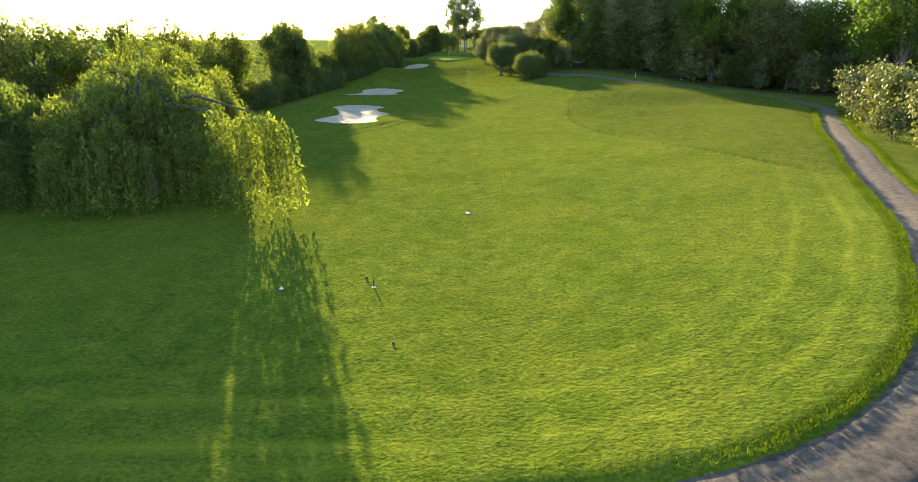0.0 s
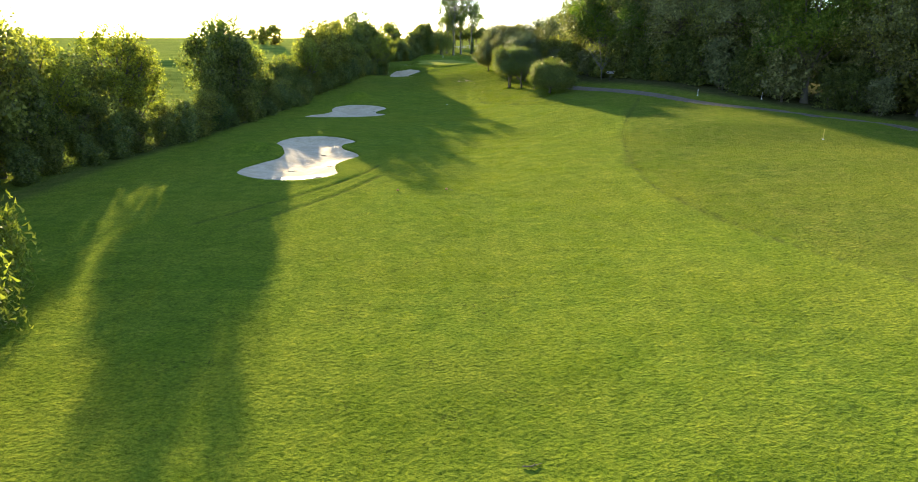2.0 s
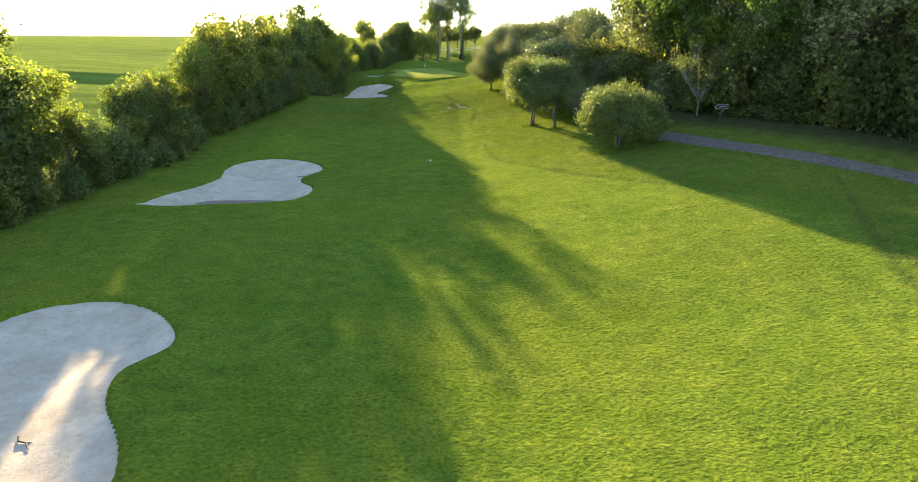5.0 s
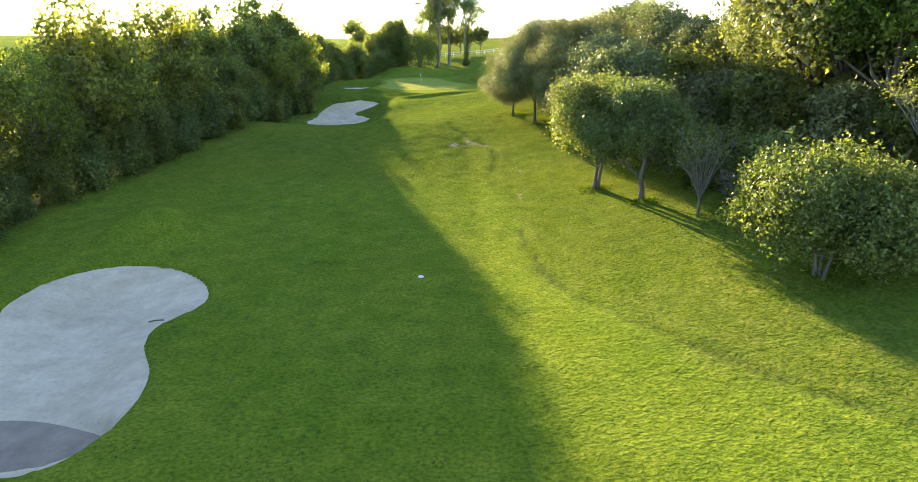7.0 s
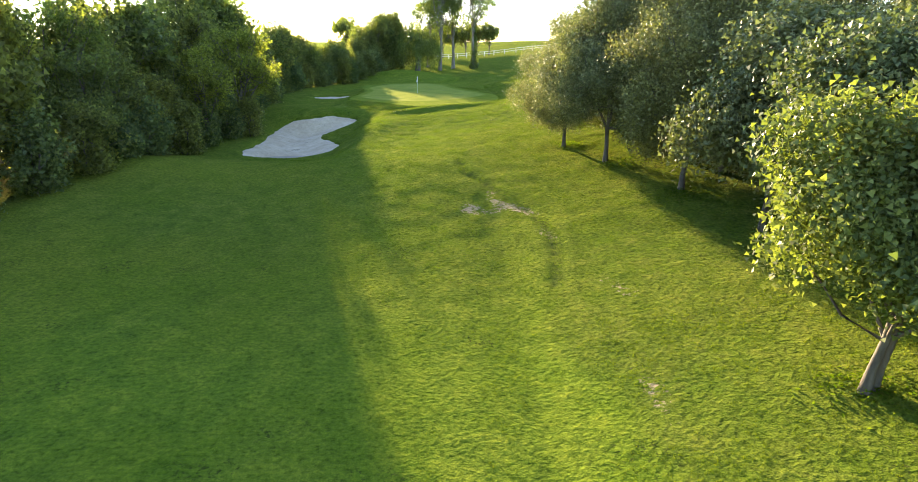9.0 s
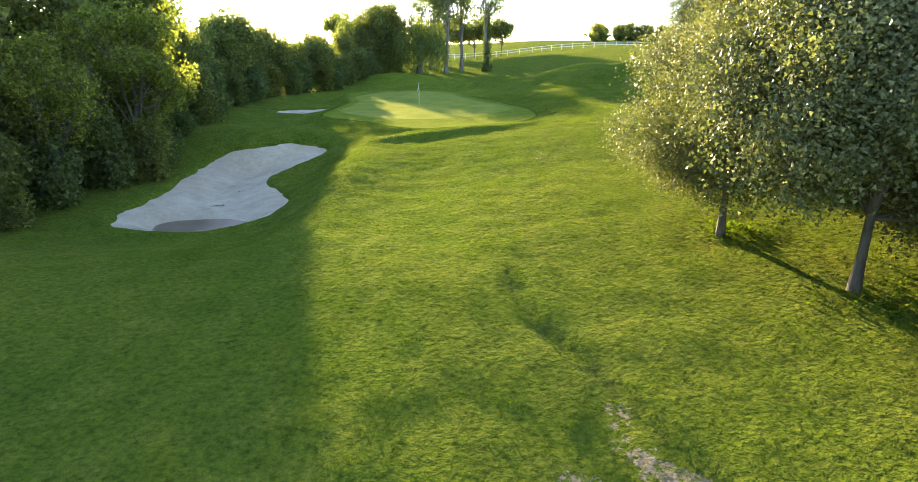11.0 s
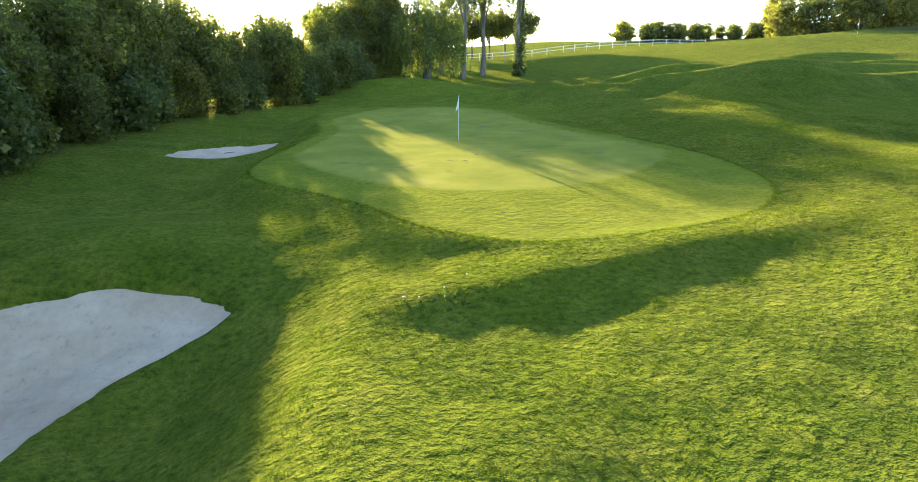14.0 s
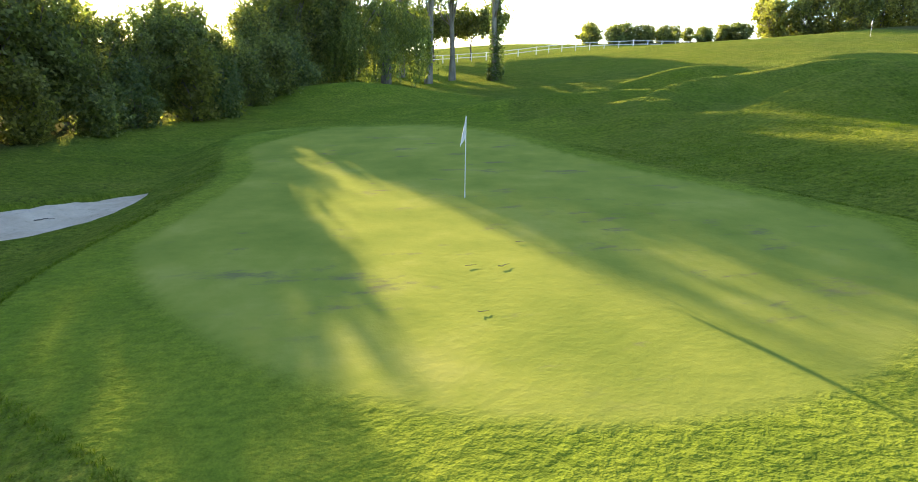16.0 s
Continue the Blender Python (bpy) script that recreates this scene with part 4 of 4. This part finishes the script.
# ---- white fence ----
def build_fence(points):
    line = spline(points, 2.4)
    fence = new("rail_fence")
    fence.matrix_basis = pose(0, 0, 0)
    zs = [height_at(*p) for p in line]
    for p, z in zip(line, zs):
        v, f = tube([(p[0], p[1], z - 0.2), (p[0], p[1], z + 1.25)], [0.07, 0.07], 4)
        mesh_object("post", v, f, WHITE, fence)
    for h in (0.62, 1.15):
        for (a, za), (b, zb) in zip(zip(line, zs), list(zip(line, zs))[1:]):
            v, f = tube([(a[0], a[1] - 0.08, za + h), (b[0], b[1] - 0.08, zb + h)], [0.06, 0.06], 4)
            mesh_object("rail", v, f, WHITE, fence)
    return tagged(fence, "white two-rail wooden fence with square posts", "fence")


build_fence([(-14, 318), (2, 322), (20, 326), (48, 330)])


# ---- grass tufts ----
def blades(rng, x, y, tall, count=3, wide=0.009):
    """Leaning three-cornered blades in small tufts at the places, of the given heights."""
    n = len(x)
    z = ground_height(x, y)
    V = []
    for b in range(count):
        a = rng.uniform(0, 2 * math.pi, n)
        h = tall * rng.uniform(0.5, 1.3, n)
        lean = h * rng.uniform(0.3, 1.2, n)
        px, py = x + rng.normal(size=n) * 0.03, y + rng.normal(size=n) * 0.03
        wx, wy = np.cos(a) * wide, np.sin(a) * wide
        V.append(np.stack([np.stack([px - wx, py - wy, z - 0.01], -1), np.stack([px + wx, py + wy, z - 0.01], -1), np.stack([px + np.sin(a) * lean, py - np.cos(a) * lean, z + h], -1)], 1))
    V = np.concatenate(V).reshape(-1, 3)
    return V, np.arange(len(V)).reshape(-1, 3)


def on_turf(x, y, edge=0.12):
    keep = green_out(x, y) > 0.15
    for line in BUNKERS:
        keep &= outline_distance(x, y, line) > edge
    return keep & (line_distance(x, y, PATH_LINE) > 1.5)


def build_rough_tufts(count):
    """Unmown turf on the slope below the green and round it."""
    rng = np.random.RandomState(31)
    x, y = rng.uniform(-12, 17, count), 168 + 76 * rng.rand(count) ** 0.85
    keep = on_turf(x, y) & (vnoise(x, y, 0.9) + 0.6 * vnoise(x, y, 0.35) > -0.25)
    x, y = x[keep], y[keep]
    fx, fy = rng.uniform(-13, 9, 160000), rng.uniform(217, 236, 160000)
    g = green_out(fx, fy)
    lip = (g > 0.0) & (g < 0.14)
    tall = np.concatenate([0.036 + 0.016 * vnoise(x, y, 0.5), np.full(lip.sum(), 0.04)])
    V, F = blades(rng, np.concatenate([x, fx[lip]]), np.concatenate([y, fy[lip]]), tall)
    ob = mesh_object("grass_tufts", V, F, TUFT)
    return tagged(ob, "short tufted grass blades of the rough", "grass", kind="stuff")


def build_fairway_tufts(count):
    """Clumps of longer grass scattered over the fairway and the rough beside it."""
    rng = np.random.RandomState(37)
    y = rng.uniform(14, 170, count)
    x = np.clip(rng.normal(size=count) * 9 + 3, -26, 32)
    clump = vnoise(x, y, 0.55) + 0.8 * vnoise(x, y, 2.3) + 0.5 * vnoise(x, y, 0.22)
    side = x - np.interp(y, [0, 40, 69, 90, 115, 124, 135, 149, 170], [30, 27, 17, 15, 21, 21, 13, 5, 4])
    keep = on_turf(x, y) & (clump > 0.25 - 0.35 * S(-1, 1, side))
    x, y, side = x[keep], y[keep], side[keep]
    V, F = blades(rng, x, y, 0.026 + 0.018 * S(-1, 1, side), 3, 0.011)
    ob = mesh_object("grass_clumps", V, F, TUFT)
    return tagged(ob, "clumps of longer grass blades in the mown turf", "grass", kind="stuff")


def build_verge_tufts(count):
    """Long grass that overhangs the edges of the path."""
    rng = np.random.RandomState(41)
    i = rng.randint(30, 150, count)
    p = PATH_LINE[i]
    x, y = p[:, 0] + rng.uniform(-2.3, 2.3, count), p[:, 1] + rng.uniform(-2.3, 2.3, count)
    d = line_distance(x, y, PATH_LINE)
    keep = (d > 1.3 + 0.12 * vnoise(x, y, 0.7)) & (d < 2.0)
    x, y, d = x[keep], y[keep], d[keep]
    V, F = blades(rng, x, y, 0.05 + 0.07 * (1 - S(1.3, 1.8, d)), 3, 0.016)
    ob = mesh_object("verge_grass", V, F, TUFT)
    return tagged(ob, "longer grass blades along the edge of the path", "grass", kind="stuff")


build_verge_tufts(90000)
build_rough_tufts(190000)
build_fairway_tufts(330000)


# ---- small things on the turf ----
def marker_post(x, y, h, mat, label, category="marker post"):
    z = height_at(x, y)
    base = new("marker_post")
    base.matrix_basis = pose(x, y, z)
    v, f = tube([(0, 0, -0.1), (0, 0, h * 0.5), (0, 0, h), (0, 0, h + 0.02)], [0.03, 0.03, 0.028, 0.012], 8)
    mesh_object("stake", v, f, mat, base, smooth=True)
    v, f = tube([(0, 0, -0.03), (0, 0, 0.02), (0, 0, 0.05)], [0.12, 0.11, 0.045], 12)
    mesh_object("foot", v, f, WHITE, base, smooth=True, label="white base plate")
    return tagged(base, label, category, "course markers")


YELLOW = plain_material("yellow_paint", (0.5, 0.42, 0.08), (0.62, 0.52, 0.1), 4.0, 0.6, 9.0, 0.05)
DARK = plain_material("dark_stain", (0.02, 0.018, 0.015), (0.05, 0.045, 0.04), 5.0, 0.7, 12.0, 0.2)
marker_post(-4.0, 28.0, 0.42, DARK, "short dark marker post with white base")
marker_post(-8.3, 27.8, 0.12, WHITE, "low white tee marker on the grass")
marker_post(35.5, 97, 1.0, YELLOW, "yellow marker stake standing in the rough")
for x, y in ((42, 124.5), (40.2, 131.5), (34.0, 127)):
    marker_post(x, y, 0.9, WHITE, "white marker stake beside the path")


def ball(x, y, r, mat, name, label, category):
    bm = bmesh.new()
    bmesh.ops.create_icosphere(bm, subdivisions=2, radius=r)
    for v in bm.verts:
        v.co *= 1 + 0.05 * noise.noise(v.co * (2.0 / r) * 0.4)
    me = bpy.data.meshes.new(name)
    bm.to_mesh(me)
    bm.free()
    me.polygons.foreach_set("use_smooth", [True] * len(me.polygons))
    me.materials.append(mat)
    ob = new(name, me)
    ob.matrix_basis = pose(x, y, height_at(x, y) + r * 0.8)
    return tagged(ob, label, category)


MUSHROOM = plain_material("mushroom_skin", (0.42, 0.30, 0.18), (0.62, 0.5, 0.36), 20.0, 0.7, 40.0, 0.2)
ball(-2.5, 22.0, 0.06, DARK, "clod", "small dark clod of earth on turf", "clod")
ball(-4.5, 29.1, 0.07, DARK, "clod", "small dark clod of earth on turf", "clod")


def tee_marker(x, y):
    base = new("tee_marker")
    base.matrix_basis = pose(x, y, height_at(x, y))
    v, f = tube([(0, 0, -0.12), (0, 0, 0.1)], [0.012, 0.012], 8)
    mesh_object("spike", v, f, DARK, base, smooth=True)
    v, f = tube([(0, 0, 0.04), (0, 0, 0.07), (0, 0, 0.12), (0, 0, 0.17), (0, 0, 0.19), (0, 0, 0.192)], [0.05, 0.085, 0.1, 0.08, 0.04, 0.002], 14)
    mesh_object("head", v, f, TERRACOTTA, base, smooth=True)
    return tagged(base, "small orange-red tee marker on mown grass", "tee marker", "tee markers")


TERRACOTTA = plain_material("orange_plastic", (0.5, 0.2, 0.09), (0.6, 0.27, 0.13), 8.0, 0.45, 14.0, 0.05)
for x, y in ((-5.4, 85.8), (-1.4, 86.1)):
    tee_marker(x, y)


def yardage_disc(x, y):
    v, f = tube([(0, 0, -0.05), (0, 0, 0.02), (0, 0, 0.045), (0, 0, 0.06), (0, 0, 0.062)], [0.16, 0.16, 0.14, 0.07, 0.002], 20)
    ob = mesh_object("yardage_disc", v, f, WHITE, smooth=True)
    ob.matrix_basis = pose(x, y, height_at(x, y))
    return tagged(ob, "round white distance disc set in the fairway", "marker disc", "distance discs")


yardage_disc(0.6, 41.4)
yardage_disc(-1.8, 151.4)


def toadstool(x, y, r):
    base = new("toadstool")
    base.matrix_basis = pose(x, y, height_at(x, y))
    v, f = tube([(0, 0, -0.02), (0, 0, r * 0.9)], [r * 0.35, r * 0.3], 8)
    mesh_object("stem", v, f, WHITE, base, smooth=True)
    v, f = tube([(0, 0, r * 0.8), (0, 0, r * 0.95), (0, 0, r * 1.3), (0, 0, r * 1.5), (0, 0, r * 1.53)], [r * 0.9, r, r * 0.8, r * 0.4, 0.002], 12)
    mesh_object("cap", v, f, MUSHROOM, base, smooth=True)
    return tagged(base, "pale brown toadstool in the grass", "mushroom", "toadstools")


for x, y, r in ((-5.6, 217.0, 0.075), (-5.3, 216.9, 0.05), (-4.8, 217.3, 0.045), (-4.8, 216.9, 0.035), (-4.3, 218.0, 0.04)):
    toadstool(x, y, 0.6 * r)


def twig(x, y, length, turn, label, on=None):
    rng = np.random.RandomState(int(abs(x * 31 + y * 7)) % 9999)
    z = height_at(x, y) if on is None else float(sand_height(np.array([x]), np.array([y]), on)[0])
    pts = [(length * (t - 0.5), rng.normal() * 0.06 * length, 0.015 + 0.02 * rng.rand()) for t in np.linspace(0, 1, 5)]
    a = tube(pts, [0.034 * length * q for q in (1, 0.9, 0.75, 0.55, 0.2)], 5)
    b = tube([pts[2], (pts[2][0] + 0.2 * length, pts[2][1] + 0.18 * length, 0.03)], [0.02 * length, 0.004 * length], 5)
    v, f = joined([a, b])
    ob = mesh_object("twig", v, f, BARK, smooth=True)
    ob.matrix_basis = pose(x, y, z + 0.01, 0, 0, turn)
    return tagged(ob, label, "twig", "fallen twigs")


for x, y, ln, tn in ((-3.0, 222.4, 0.2, -40), (-0.9, 223.0, 0.2, -30), (-4.2, 230.6, 0.22, 10), (-3.6, 230.5, 0.26, 30), (-3.0, 231.9, 0.2, 15), (-4.3, 228.5, 0.2, 5), (1.4, 50.2, 0.6, 20), (-1.0, 86.0, 0.5, -60)):
    twig(x, y, ln, tn, "small dark twig fallen on the turf")
for k2, x, y, ln, tn in ((0, -15.2, 105.5, 1.2, -40), (0, -13.0, 97.0, 0.6, 10), (0, -16.6, 96.8, 0.9, 20), (1, -14.2, 148.2, 1.1, 20), (2, -14.2, 209.0, 1.1, 30), (2, -13.6, 211.2, 0.4, 0), (3, -15.2, 238.4, 0.5, 10)):
    twig(x, y, ln, tn, "dark twig lying on bunker sand", k2)


# ---- arrow sign under the wood ----
def arrow_sign(x, y):
    base = new("arrow_sign")
    base.matrix_basis = pose(x, y, height_at(x, y), 0, 0, 10)
    v, f = tube([(0, 0.03, -0.2), (0, 0.03, 1.5)], [0.05, 0.05], 6)
    mesh_object("post", v, f, DARK, base)
    for nm, k3, y0, mat in (("board", 1.0, 0.0, WHITE), ("face", 0.93, -0.022, DARK)):
        P = [(-0.75, 0), (-0.55, 0.2), (0.7, 0.2), (0.7, -0.2), (-0.55, -0.2)]
        c = 1.45
        V = [(px * k3, yy, c + pz * k3 * (0.92 if nm == "face" else 1)) for yy in (y0 - 0.01, y0 + 0.01) for px, pz in P]
        F = [(0, 1, 2, 3, 4), (9, 8, 7, 6, 5)] + [(i, i + 5, (i + 1) % 5 + 5, (i + 1) % 5) for i in range(5)]
        mesh_object(nm, V, F, mat, base)
    V = [(px, -0.037, 1.45 + pz) for px, pz in ((-0.3, -0.02), (0.4, -0.02), (0.4, 0.025), (-0.3, 0.025))]
    mesh_object("lettering_bar", V, [(0, 1, 2, 3)], WHITE, base)
    return tagged(base, "dark arrow-shaped direction sign with white border", "sign")


arrow_sign(26.5, 148.5)


# ---- leafless shrub ----
def bare_shrub(x, y, h, seed):
    rng = np.random.RandomState(seed)
    base = new("bare_shrub")
    base.matrix_basis = pose(x, y, height_at(x, y))
    ends = []
    for i in range(13):
        pieces = []
        a, sp = rng.uniform(0, 6.28), rng.uniform(0.15, 0.5)
        tip = Vector((math.cos(a) * sp * h, math.sin(a) * sp * h, h * rng.uniform(0.65, 1.0)))
        k4 = Vector((0, 0, 0.25 * h)).lerp(tip, 0.45) + Vector(rng.normal(size=3) * 0.12)
        pieces.append(tube([(0, 0, -0.1), (0, 0, 0.2 * h), k4, tip], [0.10, 0.075, 0.045, 0.01], 5))
        for _ in range(6):
            s0 = k4.lerp(tip, rng.uniform(0.1, 0.9))
            e0 = s0 + Vector((rng.normal() * 0.5, rng.normal() * 0.5, rng.uniform(0.3, 1.0)))
            pieces.append(tube([s0, e0], [0.022, 0.006], 4))
            ends.append(e0)
        V, F = joined(pieces)
        mesh_object("branch", V, F, PALE_BARK, base, smooth=True)
    pts = np.array([tuple(e) for e in ends for _ in range(14)]) + rng.normal(size=(len(ends) * 14, 3)) * 0.35
    V, F = leaves(rng, pts, 0.16)
    mesh_object("foliage", V, F, LEAF_HEDGE, base, label="sparse remaining leaves")
    return tagged(base, "half-bare shrub with pale grey branches", "shrub")


bare_shrub(14.2, 155, 5.0, 3)
bare_shrub(26.0, 153, 8.0, 4)
put_tree(shrub_protos[0], -18.9, 211.6, 30, 0.8, "dense dark green hedge shrub in shade", "shrub", "hedgerow shrubs")
for x, y in ((16.2, 159.5), (15.8, 165.0), (17.0, 171.0), (17.5, 155.5)):
    put_tree(shrub_protos[0], x, y, rnd.uniform(0, 360), 0.85, "dark undergrowth shrub behind the edge trees", "shrub", "woodland shrubs")
put_tree(shrub_protos[1], 16.8, 152, 80, 1.05, "evergreen shrub beside the round bush", "shrub")


# weeds round the tree feet
def build_weeds():
    rng = np.random.RandomState(5)
    P = []
    for cx, cy, r in ((8.3, 194.2, 0.9), (10.3, 188.8, 1.2), (11.8, 181.3, 1.2), (10.2, 163.8, 0.8), (12.3, 159.4, 0.8), (15.6, 144.6, 1.4)):
        n = 420
        x, y = cx + rng.normal(size=n) * r * 0.7, cy + rng.normal(size=n) * r * 0.6
        P.append(np.stack([x, y, ground_height(x, y) + rng.uniform(0.03, 0.35, n) * np.exp(-np.hypot(x - cx, y - cy) / r)], -1))
    V, F = leaves(rng, np.concatenate(P), 0.11, simple=False)
    ob = mesh_object("weeds", V, F, TUFT)
    return tagged(ob, "leafy weeds growing round tree trunks", "weeds", kind="stuff")


build_weeds()
